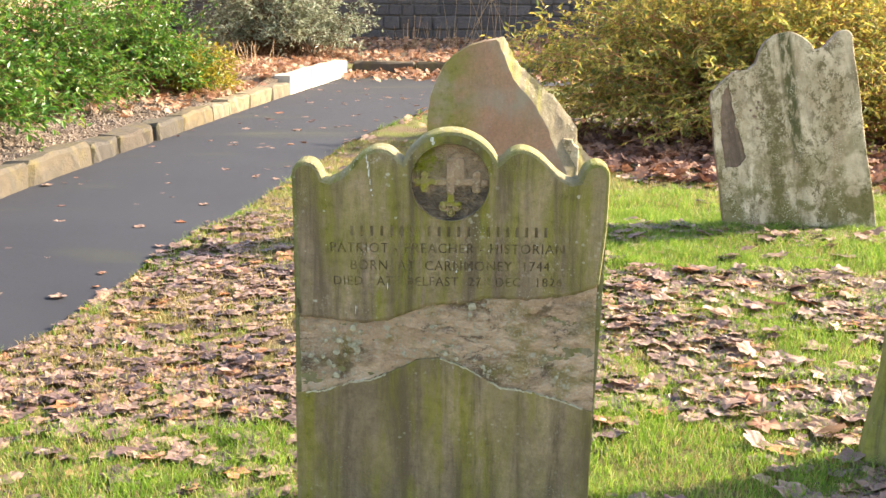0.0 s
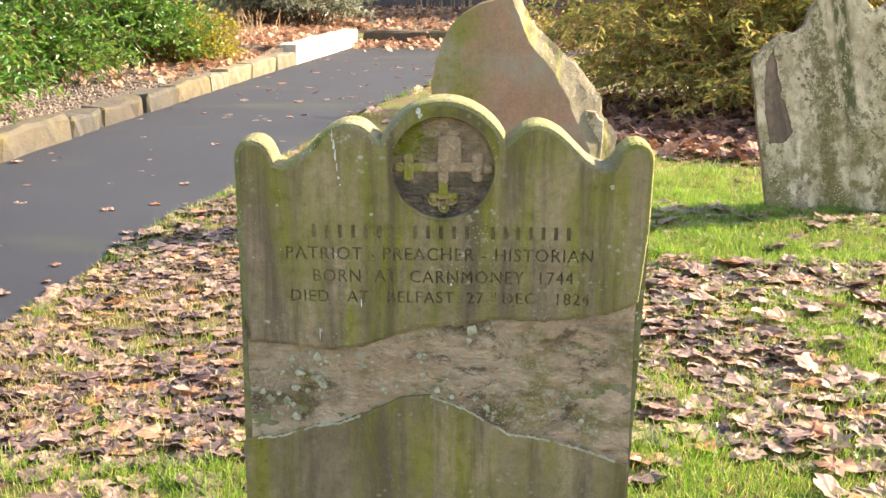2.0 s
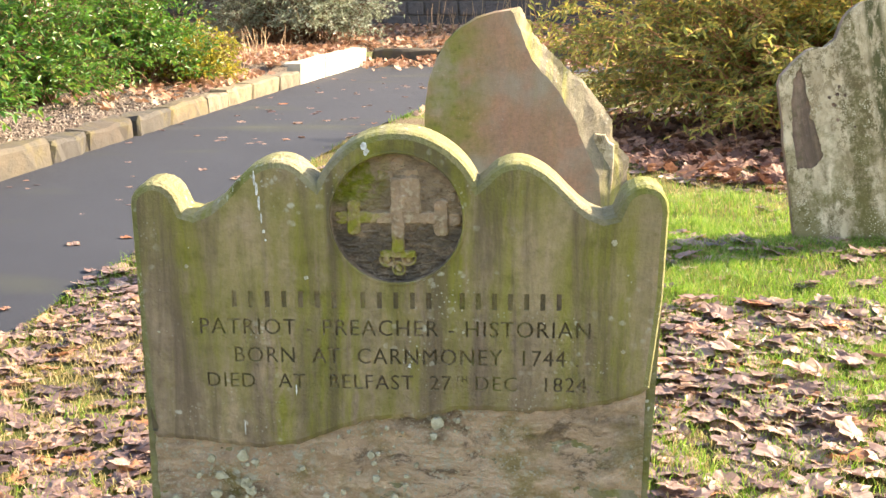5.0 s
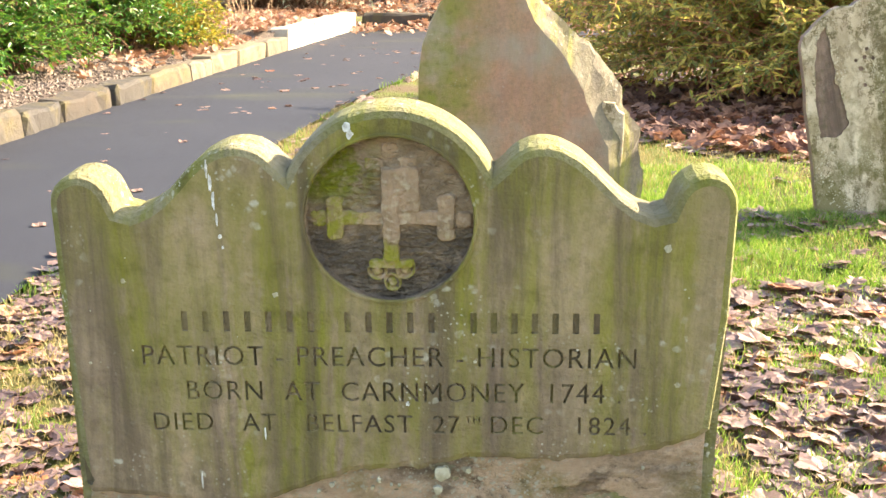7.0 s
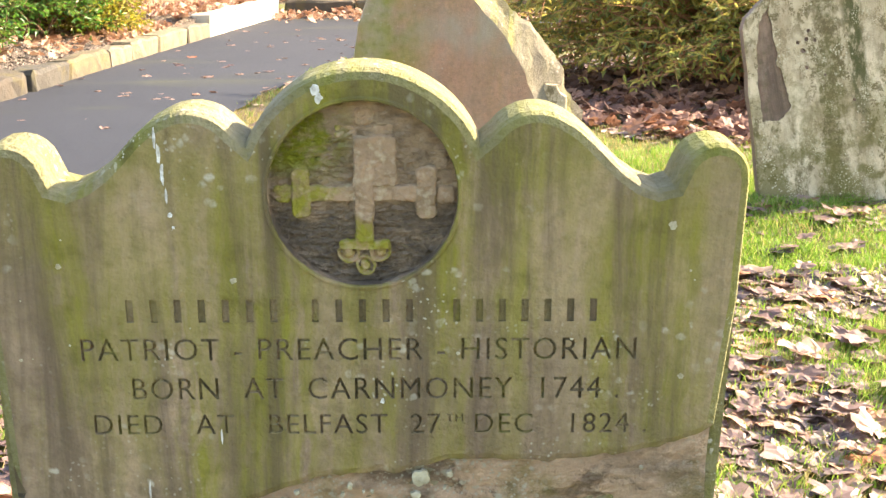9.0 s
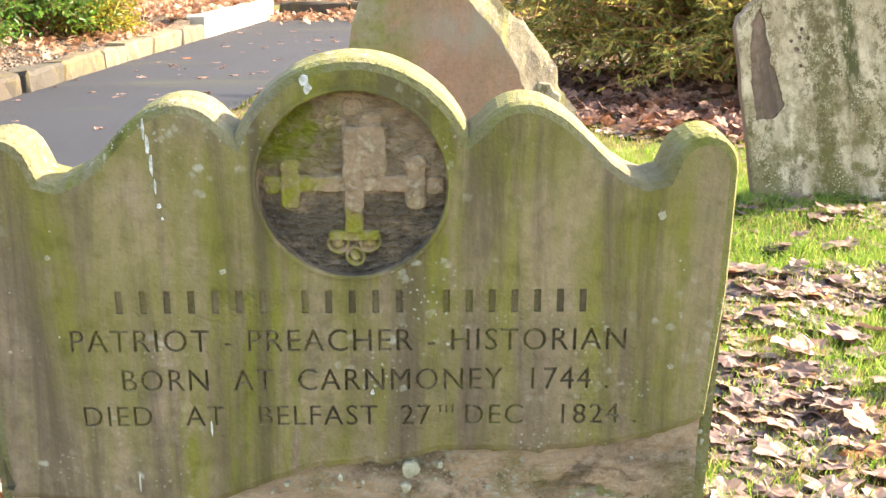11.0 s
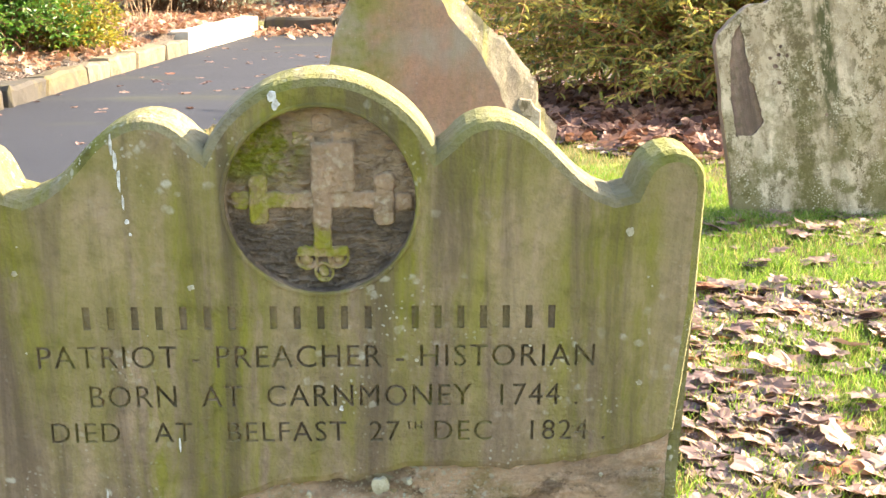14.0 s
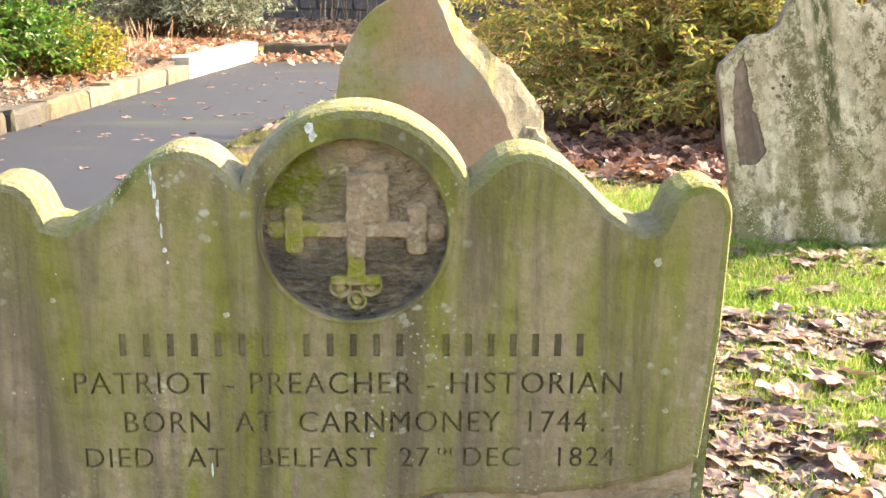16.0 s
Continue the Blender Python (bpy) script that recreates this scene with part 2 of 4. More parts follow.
mossy = m.math("MULTIPLY", m.math("MULTIPLY", m.math("SUBTRACT", -0.008, m.axis(0)), 30.0), m.math("MULTIPLY", m.math("SUBTRACT", m.axis(2), 1.10), 30.0))
mossy = m.math("MULTIPLY", mossy, m.ramp(m.noise(22, 6, None, 0.65), (0.40, 0.0), (0.56, 0.95)))
c = m.mix(mossy, c, (0.22, 0.235, 0.012))
m.colour(c)
m.bump(m.noise(1.0, 6, m.at((70, 70, 150)), 0.65), 1.0, 0.02)
M_RECESS = m.m
m = Mat("carved_cross_stone", 0.9, 0.2)
c = m.mix(m.ramp(m.noise(24, 7, None, 0.68), (0.36, 0.0), (0.64, 1.0)), (0.40, 0.275, 0.175), (0.235, 0.165, 0.10))
c = m.mix(m.ramp(m.noise(70, 4), (0.52, 0.0), (0.68, 0.6)), c, (0.50, 0.42, 0.29))
where = m.math("MAXIMUM", m.math("MULTIPLY", m.math("SUBTRACT", -0.012, m.axis(0)), 40.0), m.math("MULTIPLY", m.math("SUBTRACT", 1.075, m.axis(2)), 40.0))
c = m.mix(m.math("MULTIPLY", where, m.ramp(m.noise(30, 6, None, 0.65), (0.40, 0.0), (0.58, 0.9))), c, (0.22, 0.215, 0.016))
m.colour(c)
m.bump(m.noise(90, 6, None, 0.7), 0.9, 0.008)
M_CROSS = m.m
M_PINK = stone_mat("pink_broken_stone", (0.34, 0.18, 0.105), (0.26, 0.17, 0.105), (0.17, 0.175, 0.02), 0.95, 0.2, 0.0, 1.2, 11.0, (0.29, 0.24, 0.17), 40.0, 1.0, 0.3, 0.1, (-0.08, 4.0), 0.15)
M_PALE = speckled_mat("pale_lichened_stone", (0.64, 0.52, 0.345), (0.36, 0.27, 0.155), 14.0)
M_SCAR = stone_mat("brown_scar_stone", (0.26, 0.165, 0.115), (0.18, 0.12, 0.085), (0.20, 0.18, 0.08), 0.2, 0.2, 0.0, 1.0, 17.0)
M_SIDE = stone_mat("leaning_side_stone", (0.195, 0.165, 0.11), (0.12, 0.10, 0.065), (0.20, 0.195, 0.03), 0.85, 0.4, 0.0, 1.0, 20.0)

m = Mat("pale_lichen", 0.95, 0.1)
m.colour(m.mix(m.ramp(m.noise(60, 4), (0.4, 0.0), (0.65, 1.0)), (0.42, 0.39, 0.28), (0.25, 0.225, 0.14)))
m.bump(m.noise(150, 4), 0.8, 0.006)
M_LICHEN = m.m

m = Mat("white_dropping", 0.7)
m.colour(m.ramp(m.noise(90, 3), (0.35, (0.30, 0.29, 0.24)), (0.6, (0.66, 0.66, 0.62))))
M_WHITE = m.m

m = Mat("asphalt", 0.85, 0.3)
c = m.mix(m.ramp(m.noise(0.9, 4), (0.35, 0.0), (0.7, 1.0)), (0.011, 0.0125, 0.0175), (0.017, 0.0185, 0.024))
c = m.mix(m.ramp(m.cells(140), (0.1, 0.5), (0.5, 0.0)), c, (0.04, 0.042, 0.05))
c = m.mix(m.ramp(m.noise(0.35, 3, m.at((1, 2.2, 1), (3, 1, 0))), (0.58, 0.0), (0.72, 0.45)), c, (0.055, 0.058, 0.02))
m.colour(c)
m.bump(m.noise(220, 3), 0.5, 0.004)
M_ASPHALT = m.m

m = Mat("turf_soil", 0.95, 0.15)
c = m.mix(m.ramp(m.noise(1.3, 5), (0.4, 0.0), (0.62, 1.0)), (0.10, 0.13, 0.018), (0.11, 0.078, 0.046))
c = m.mix(m.ramp(m.noise(45, 4), (0.4, 0.0), (0.7, 0.8)), c, (0.13, 0.10, 0.05))
m.colour(c)
m.bump(m.noise(35, 6, None, 0.7), 0.9, 0.03)
M_TURF = m.m

m = Mat("gravel_soil", 0.95, 0.15)
c = m.mix(m.ramp(m.noise(70, 3), (0.4, 0.0), (0.7, 1.0)), (0.10, 0.075, 0.055), (0.26, 0.21, 0.16))
c = m.mix(m.ramp(m.noise(1.5, 3), (0.4, 0.0), (0.7, 0.6)), c, (0.075, 0.05, 0.035))
m.colour(c)
m.bump(m.noise(60, 5, None, 0.7), 1.0, 0.03)
M_BED = m.m

m = Mat("sandstone_kerb", 0.9, 0.2)
c = m.ramp(m.chance(), (0.0, (0.055, 0.045, 0.036)), (0.4, (0.095, 0.075, 0.05)), (0.7, (0.06, 0.054, 0.046)), (1.0, (0.125, 0.097, 0.055)))
c = m.mix(m.ramp(m.noise(7, 6), (0.4, 0.0), (0.7, 0.8)), c, (0.05, 0.045, 0.038))
c = m.mix(m.ramp(m.noise(3, 4, m.at((1, 1, 1), (5, 2, 1))), (0.5, 0.0), (0.65, 0.6)), c, (0.12, 0.10, 0.03))
m.colour(c)
m.bump(m.noise(22, 7, None, 0.65), 0.7, 0.02)
M_KERB = m.m

m = Mat("buff_kerb", 0.9, 0.2)
c = m.ramp(m.chance(), (0.0, (0.13, 0.105, 0.07)), (0.5, (0.22, 0.18, 0.12)), (1.0, (0.16, 0.125, 0.07)))
c = m.mix(m.ramp(m.noise(7, 6), (0.42, 0.0), (0.68, 0.8)), c, (0.08, 0.07, 0.05))
m.colour(c)
m.bump(m.noise(22, 7, None, 0.65), 0.7, 0.02)
M_KERB_MID = m.m

m = Mat("pale_kerb", 0.9, 0.2)
m.colour(m.mix(m.ramp(m.noise(6, 6), (0.4, 0.0), (0.75, 0.7)), (0.43, 0.39, 0.31), (0.25, 0.21, 0.145)))
m.bump(m.noise(25, 6), 0.5, 0.012)
M_KERB_PALE = m.m

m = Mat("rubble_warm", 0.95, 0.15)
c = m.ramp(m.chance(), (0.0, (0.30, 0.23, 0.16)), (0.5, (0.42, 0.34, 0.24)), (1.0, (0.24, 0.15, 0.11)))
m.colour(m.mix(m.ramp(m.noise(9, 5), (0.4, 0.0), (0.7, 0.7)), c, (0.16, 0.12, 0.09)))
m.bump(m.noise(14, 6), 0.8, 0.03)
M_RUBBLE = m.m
# darker copy of the rubble: the back wall's shade is painted into these tones
m = Mat("rubble_shaded", 0.95, 0.15)
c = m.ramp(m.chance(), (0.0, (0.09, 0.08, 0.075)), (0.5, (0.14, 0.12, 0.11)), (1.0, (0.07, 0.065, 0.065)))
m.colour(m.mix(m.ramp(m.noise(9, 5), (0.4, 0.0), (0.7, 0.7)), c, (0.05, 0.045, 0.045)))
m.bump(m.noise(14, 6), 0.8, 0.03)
M_RUBBLE_SHADED = m.m
m = Mat("wall_mortar", 0.95, 0.1)
m.colour(m.mix(m.ramp(m.noise(12, 5), (0.35, 0.0), (0.7, 1.0)), (0.16, 0.14, 0.12), (0.07, 0.06, 0.055)))
m.bump(m.noise(30, 5), 0.6, 0.02)
M_MORTAR = m.m
m = Mat("grey_monument_stone", 0.8, 0.3)
m.colour(m.mix(m.ramp(m.noise(5, 5), (0.35, 0.0), (0.7, 1.0)), (0.17, 0.17, 0.17), (0.09, 0.09, 0.095)))
m.bump(m.noise(30, 5), 0.3, 0.01)
M_GREY = m.m

M_GRASS = leaf_mat("grass_blades", ((0.0, (0.10, 0.20, 0.018)), (0.5, (0.17, 0.30, 0.032)), (0.85, (0.27, 0.36, 0.06)), (1.0, (0.46, 0.42, 0.15))), 0.5)
M_STRAW = leaf_mat("straw_blades", ((0.0, (0.24, 0.20, 0.06)), (0.5, (0.36, 0.28, 0.11)), (1.0, (0.44, 0.35, 0.18))), 0.35, 0.7)
M_LITTER = leaf_mat("brown_dead_leaves", ((0.0, (0.060, 0.035, 0.030)), (0.28, (0.13, 0.078, 0.066)), (0.6, (0.255, 0.162, 0.128)), (0.9, (0.36, 0.235, 0.165)), (1.0, (0.44, 0.17, 0.06))), 0.2, 0.5, 0.4)
M_DRYLEAF = leaf_mat("tan_dead_leaves", ((0.0, (0.26, 0.12, 0.07)), (0.5, (0.42, 0.23, 0.13)), (1.0, (0.55, 0.37, 0.25))), 0.22, 0.6)
M_PRIVET = leaf_mat("green_shrub_leaves", ((0.0, (0.035, 0.115, 0.014)), (0.5, (0.08, 0.21, 0.022)), (0.85, (0.15, 0.29, 0.035)), (1.0, (0.28, 0.32, 0.06))), 0.45, 0.4, 0.5)
M_YELLOWGREEN = leaf_mat("yellowing_shrub_leaves", ((0.0, (0.15, 0.19, 0.02)), (0.5, (0.32, 0.28, 0.03)), (1.0, (0.50, 0.38, 0.05))), 0.4)
M_SILVER = leaf_mat("silvery_shrub_leaves", ((0.0, (0.12, 0.15, 0.085)), (0.5, (0.28, 0.32, 0.20)), (1.0, (0.52, 0.55, 0.42))), 0.35)
M_GOLD = leaf_mat("golden_shrub_leaves", ((0.0, (0.13, 0.17, 0.05)), (0.35, (0.29, 0.285, 0.06)), (0.7, (0.50, 0.42, 0.085)), (1.0, (0.68, 0.50, 0.11))), 0.5)
M_RUST = leaf_mat("rusty_dead_leaves", ((0.0, (0.10, 0.045, 0.030)), (0.5, (0.20, 0.095, 0.06)), (1.0, (0.38, 0.20, 0.12))), 0.25, 0.6, 0.3)
m = Mat("brown_bark", 0.9, 0.2)
m.colour(m.mix(m.ramp(m.noise(20, 4), (0.35, 0.0), (0.7, 1.0)), (0.11, 0.06, 0.035), (0.20, 0.11, 0.06)))
M_BARK = m.m
m = Mat("rusty_twig", 0.85, 0.2)
m.colour(m.mix(m.ramp(m.noise(8, 4), (0.35, 0.0), (0.7, 1.0)), (0.30, 0.13, 0.06), (0.42, 0.21, 0.095)))
M_TWIG = m.m
m = Mat("dry_stem", 0.9, 0.2)
m.colour(m.mix(m.ramp(m.noise(8, 4), (0.35, 0.0), (0.7, 1.0)), (0.36, 0.26, 0.15), (0.22, 0.14, 0.09)))
M_STEM = m.m


# ---- building tools ----
def empty(name, at=(0, 0, 0), label="", category="", group="", kind=""):
    ob = new(name)
    ob.empty_display_size = 0.1
    ob.location = at
    return tagged(ob, label, category, group, kind)


def part(name, shape, material, parent=None, label=""):
    """Links a bmesh or a mesh as one object under its thing."""
    if isinstance(shape, bmesh.types.BMesh):
        me = bpy.data.meshes.new(name)
        shape.to_mesh(me)
        shape.free()
    else:
        me = shape
    if material and not me.materials:
        me.materials.append(material)
    ob = new(name, me)
    if parent:
        ob.parent = parent
    return tagged(ob, label)


def mesh_of(name, verts, faces, smooth=False):
    me = bpy.data.meshes.new(name)
    me.from_pydata([tuple(v) for v in verts], [], [tuple(f) for f in faces])
    if smooth:
        me.polygons.foreach_set("use_smooth", [True] * len(me.polygons))
    me.update()
    return me


def slab(outline, y0, y1, bevel=0.0, back_bevel=0.0, steps=3):
    """A plate standing in the xz plane: outline counter-clockwise, seen from the front (-y)."""
    bm = bmesh.new()
    front = [bm.verts.new((x, y0, z)) for x, z in outline]
    back = [bm.verts.new((x, y1, z)) for x, z in outline]
    n = len(outline)
    bm.faces.new(front)
    bm.faces.new(back[::-1])
    for i in range(n):
        bm.faces.new((front[i], back[i], back[(i + 1) % n], front[(i + 1) % n]))
    bmesh.ops.recalc_face_normals(bm, faces=bm.faces)
    for ring, w in ((front, bevel), (back, back_bevel)):
        if w:
            inset = set(ring)
            edges = [e for e in bm.edges if e.verts[0] in inset and e.verts[1] in inset]
            bmesh.ops.bevel(bm, geom=edges, offset=w, segments=steps, profile=0.5, affect="EDGES", clamp_overlap=True)
    return bm


def cut(ob, tools, name):
    """Cuts tool meshes out of ob and keeps the result as ob's own mesh."""
    for tool in tools:
        mod = ob.modifiers.new("cut", "BOOLEAN")
        mod.operation, mod.solver, mod.object = "DIFFERENCE", "EXACT", tool
        mod.material_mode = "TRANSFER"
    bpy.context.view_layer.update()
    me = bpy.data.meshes.new_from_object(ob.evaluated_get(bpy.context.evaluated_depsgraph_get()))
    me.name = name
    ob.modifiers.clear()
    ob.data = me
    for tool in tools:
        bpy.data.objects.remove(tool)


def arc(cx, cz, r, a0, a1, n):
    return [(cx + r * math.cos(radians(a0 + (a1 - a0) * i / n)), cz + r * math.sin(radians(a0 + (a1 - a0) * i / n))) for i in range(n + 1)]


def wobble(points, amount, scale=9.0, seed=0.0):
    out = []
    for x, z in points:
        v = noise.noise_vector(Vector((x * scale + seed, seed, z * scale)))
        out.append((x + amount * v.x, z + amount * v.z))
    return out


def between(keys, x):
    return float(np.interp(x, [k[0] for k in keys], [k[1] for k in keys]))


def ground_z(y):
    """The ground falls gently towards the viewer in front of the second row of stones."""
    return -0.05 * max(0.0, 4.0 - y) if y > -6 else -0.5


def kerb_x(y):
    return -3.557 + 0.0102 * y + 0.00155 * y * y


EDGE = [(-6, -2.9), (0, -2.35), (1.25, -2.18), (1.8, -1.95), (2.8, -1.84), (3.9, -1.71), (4.5, -1.58), (8.2, -1.37), (10.1, -1.18), (12.7, -0.75), (14.5, -0.25), (16.5, 0.3), (18.2, 1.2), (19, 4.0)]


def path_edge(y):
    return between(EDGE, y) + 0.05 * noise.noise(Vector((y * 1.7, 3.0, 0.0))) + 0.02 * noise.noise(Vector((y * 7.0, 1.0, 0.0)))


def sheet(xs, ys, z_of):
    verts = [(x, y, z_of(x, y)) for y in ys for x in xs]
    n = len(xs)
    faces = [(j * n + i, j * n + i + 1, (j + 1) * n + i + 1, (j + 1) * n + i) for j in range(len(ys) - 1) for i in range(n - 1)]
    return verts, faces


# ---- ground, path, beds ----
def turf_z(x, y):
    z = ground_z(y) + 0.022 * noise.noise(Vector((x * 1.1, y * 1.1, 0))) + 0.01 * noise.noise(Vector((x * 4, y * 4, 2)))
    if -3.9 < x < 40 and -8 < y < 22:
        inside = min(x - kerb_x(y) + 0.3, path_edge(y) - x) if y < 18.5 else min(x - kerb_x(y) + 0.3, 21.5 - y)
        z -= 0.07 * min(1.0, max(0.0, inside * 12 + 0.2))
    if x < kerb_x(min(max(y, -8), 25)) or y > 21.2:
        z = min(z, ground_z(y) - 0.08)
    return z


far = [-400, -150, -60, -25, -12]
xs = far + list(np.arange(-8, 8.01, 0.11)) + [9, 10, 11, 12, 13, 14, 16, 20, 30, 60, 150, 400]
ys = far + list(np.arange(-7, 14.01, 0.11)) + list(np.arange(14.5, 26, 0.5)) + [28, 32, 40, 60, 150, 400]
v, f = sheet(xs, ys, turf_z)
ground = tagged(part("ground", mesh_of("ground", v, f, True), M_TURF), "damp turf and brown soil under fallen leaves", "ground", kind="structure")

pv, pf = [], []
rows_y = list(np.arange(-8, 18.6, 0.25))
for y in rows_y:
    for k in range(9):
        x = kerb_x(y) - 0.05 + (path_edge(y) - kerb_x(y) + 0.05) * k / 8
        pv.append((x, y, ground_z(y) + 0.012 * math.sin(math.pi * k / 8)))
for j in range(len(rows_y) - 1):
    pf += [(j * 9 + k, j * 9 + k + 1, j * 9 + k + 10, j * 9 + k + 9) for k in range(8)]
base = len(pv)
cross_y = list(np.arange(18.5, 21.3, 0.25))
cross_x = list(np.arange(-2.95, 4, 0.5)) + list(range(4, 31, 2))
for y in cross_y:
    pv += [(x, y, 0.004) for x in cross_x]
for j in range(len(cross_y) - 1):
    pf += [(base + j * len(cross_x) + i, base + j * len(cross_x) + i + 1, base + (j + 1) * len(cross_x) + i + 1, base + (j + 1) * len(cross_x) + i) for i in range(len(cross_x) - 1)]
path = tagged(part("path", mesh_of("path", pv, pf, True), M_ASPHALT), "dark grey asphalt path strewn with fallen leaves", "path", kind="structure")


def bed_z(x, y):
    d = max(0.0, kerb_x(y) - 0.2 - x)
    top = 0.15 + (0.12 if y > 15.5 else 0.0)
    return ground_z(y) + top + 0.10 * (1 - math.exp(-d * 0.8)) + 0.025 * noise.noise(Vector((x * 2, y * 2, 5)))


bv, bf = [], []
rows_y = list(np.arange(-8, 25.1, 0.2))
for y in rows_y:
    for k in range(30):
        x = kerb_x(min(y, 21)) - 0.14 - 5.2 * (k / 29) ** 1.5
        bv.append((x, y, bed_z(x, y) if y < 21 else bed_z(x, 21) + 0.09 * (y - 21)))
for j in range(len(rows_y) - 1):
    bf += [(j * 30 + k + 1, j * 30 + k, (j + 1) * 30 + k, (j + 1) * 30 + k + 1) for k in range(29)]
bed = tagged(part("ground_bed_side", mesh_of("ground_bed_side", bv, bf, True), M_BED), "gravelly brown planting bed behind the kerb", "planting bed", kind="structure")
v, f = sheet(list(np.arange(-2.95, 9.1, 0.25)), list(np.arange(21.15, 25.1, 0.25)), lambda x, y: 0.22 + 0.10 * (y - 21.15) + 0.03 * noise.noise(Vector((x * 2, y * 2, 7))))
tagged(part("ground_bed_back", mesh_of("ground_bed_back", v, f, True), M_BED), "raised bed buried under dry brown leaves", "planting bed", kind="structure")


# ---- kerbs ----
def block(sx, sy, sz, worn, seed):
    """A worn stone block, its base at z = 0."""
    bm = bmesh.new()
    bmesh.ops.create_cube(bm, size=1.0)
    for v in bm.verts:
        v.co = Vector((v.co.x * sx, v.co.y * sy, (v.co.z + 0.5) * sz))
    bmesh.ops.bevel(bm, geom=bm.edges[:], offset=worn, segments=1, affect="EDGES")
    bmesh.ops.subdivide_edges(bm, edges=[e for e in bm.edges if e.calc_length() > sy * 0.6], cuts=4)
    for v in bm.verts:
        v.co += noise.noise_vector(v.co * 5 + Vector((seed, seed, 0))) * worn * 1.2 + noise.noise_vector(v.co * 17 + Vector((seed, 0, 3))) * worn * 0.7
    me = bpy.data.meshes.new("kerb_stone")
    bm.to_mesh(me)
    bm.free()
    return me


kerb = empty("kerb_side", (0, 0, 0), "worn sandstone kerb stones along the asphalt path", "kerb", kind="structure")
low = [block(0.24, 1.0, 0.26, 0.03, 3.0 * k) for k in range(4)]
mid_kerb = [block(0.24, 1.0, 0.27, 0.022, 20 + 3.0 * k) for k in range(3)]
for me in mid_kerb:
    me.materials.append(M_KERB_MID)
tall = [block(0.26, 1.0, 0.40, 0.014, 40 + 3.0 * k) for k in range(2)]
y, k = -7.0, 0
lengths = [1.15, 0.95, 1.3, 0.8, 1.05, 1.4, 0.75]
while y < 20.4:
    ln = lengths[k % 7] if y < 14.6 else 1.7
    if y < 15.6 < y + ln + 0.4:
        ln = 15.6 - y
    me = low[k % 4] if y < 10.0 else mid_kerb[k % 3] if y < 15.5 else tall[k % 2]
    if y >= 15.5 and not me.materials:
        me.materials.append(M_KERB_PALE)
    elif not me.materials:
        me.materials.append(M_KERB)
    ym = y + ln / 2
    ob = new("kerb_stone", me)
    ob.parent = kerb
    slope = math.atan(0.0102 + 0.0031 * ym)
    ob.matrix_basis = Matrix.Translation((kerb_x(ym) - 0.10 + random.uniform(-0.012, 0.012), ym, ground_z(ym) - 0.085 + random.uniform(-0.02, 0.02))) @ Euler((0, radians(random.uniform(-2, 2)), -slope + radians(random.uniform(-0.8, 0.8)))).to_matrix().to_4x4() @ Matrix.Diagonal((1, ln - 0.02, 1, 1))
    y += ln
    k += 1
kerb_back = empty("kerb_back", (0, 0, 0), "mossy grey kerb stones edging the leaf-covered bed", "kerb", kind="structure")
for k in range(9):
    ob = new("kerb_stone", low[k % 4])
    ob.parent = kerb_back
    ob.matrix_basis = Matrix.Translation((-1.95 + 1.3 * k, 21.1, 0.0)) @ Euler((0, 0, radians(90 + random.uniform(-1, 1)))).to_matrix().to_4x4() @ Matrix.Diagonal((1, 1.27, 1.05, 1))


# ---- walls ----
def rubble_wall(name, a, b, height, z0, material, label, courses, seed, piece_name="stone"):
    """A rubble wall from a to b (its face on the left of that way), stones proud of the mortar."""
    rnd = random.Random(seed)
    a, b = Vector((*a, 0)), Vector((*b, 0))
    along = (b - a).normalized()
    out = Vector((-along.y, along.x, 0))
    length = (b - a).length
    bm = bmesh.new()
    bmesh.ops.create_cube(bm, size=1.0)
    turn = Matrix((along, out, Vector((0, 0, 1)))).transposed().to_4x4()
    bm.transform(Matrix.Translation((a + b) / 2 - out * 0.25 + Vector((0, 0, z0 + height / 2))) @ turn @ Matrix.Diagonal((length, 0.5, height, 1)))
    wall = tagged(part(name, bm, M_MORTAR), label, "wall", kind="structure")
    shapes = []
    for k in range(6):
        bm = bmesh.new()
        bmesh.ops.create_cube(bm, size=1.0)
        bmesh.ops.bevel(bm, geom=bm.edges[:], offset=0.09, segments=1, affect="EDGES")
        for v in bm.verts:
            v.co += noise.noise_vector(v.co * 2 + Vector((k * 5.0, seed, 0))) * 0.09
        me = bpy.data.meshes.new(piece_name)
        bm.to_mesh(me)
        bm.free()
        me.materials.append(material)
        shapes.append(me)
    z, row = z0, 0
    while row < courses and z < z0 + height:
        h = rnd.uniform(0.2, 0.34)
        s = rnd.uniform(-0.3, 0)
        while s < length:
            w = rnd.uniform(0.28, 0.75)
            mid = min(max(s + w / 2, w / 2), length - w / 2)
            p = a + along * mid + out * rnd.uniform(-0.05, 0.0) + Vector((0, 0, z + h / 2))
            ob = new(piece_name, rnd.choice(shapes))
            ob.parent = wall
            ob.matrix_basis = Matrix.Translation(p) @ turn @ Matrix.Diagonal((w - 0.025, 0.16, h - 0.02, 1))
            s += w
        z += h
        row += 1
    return wall


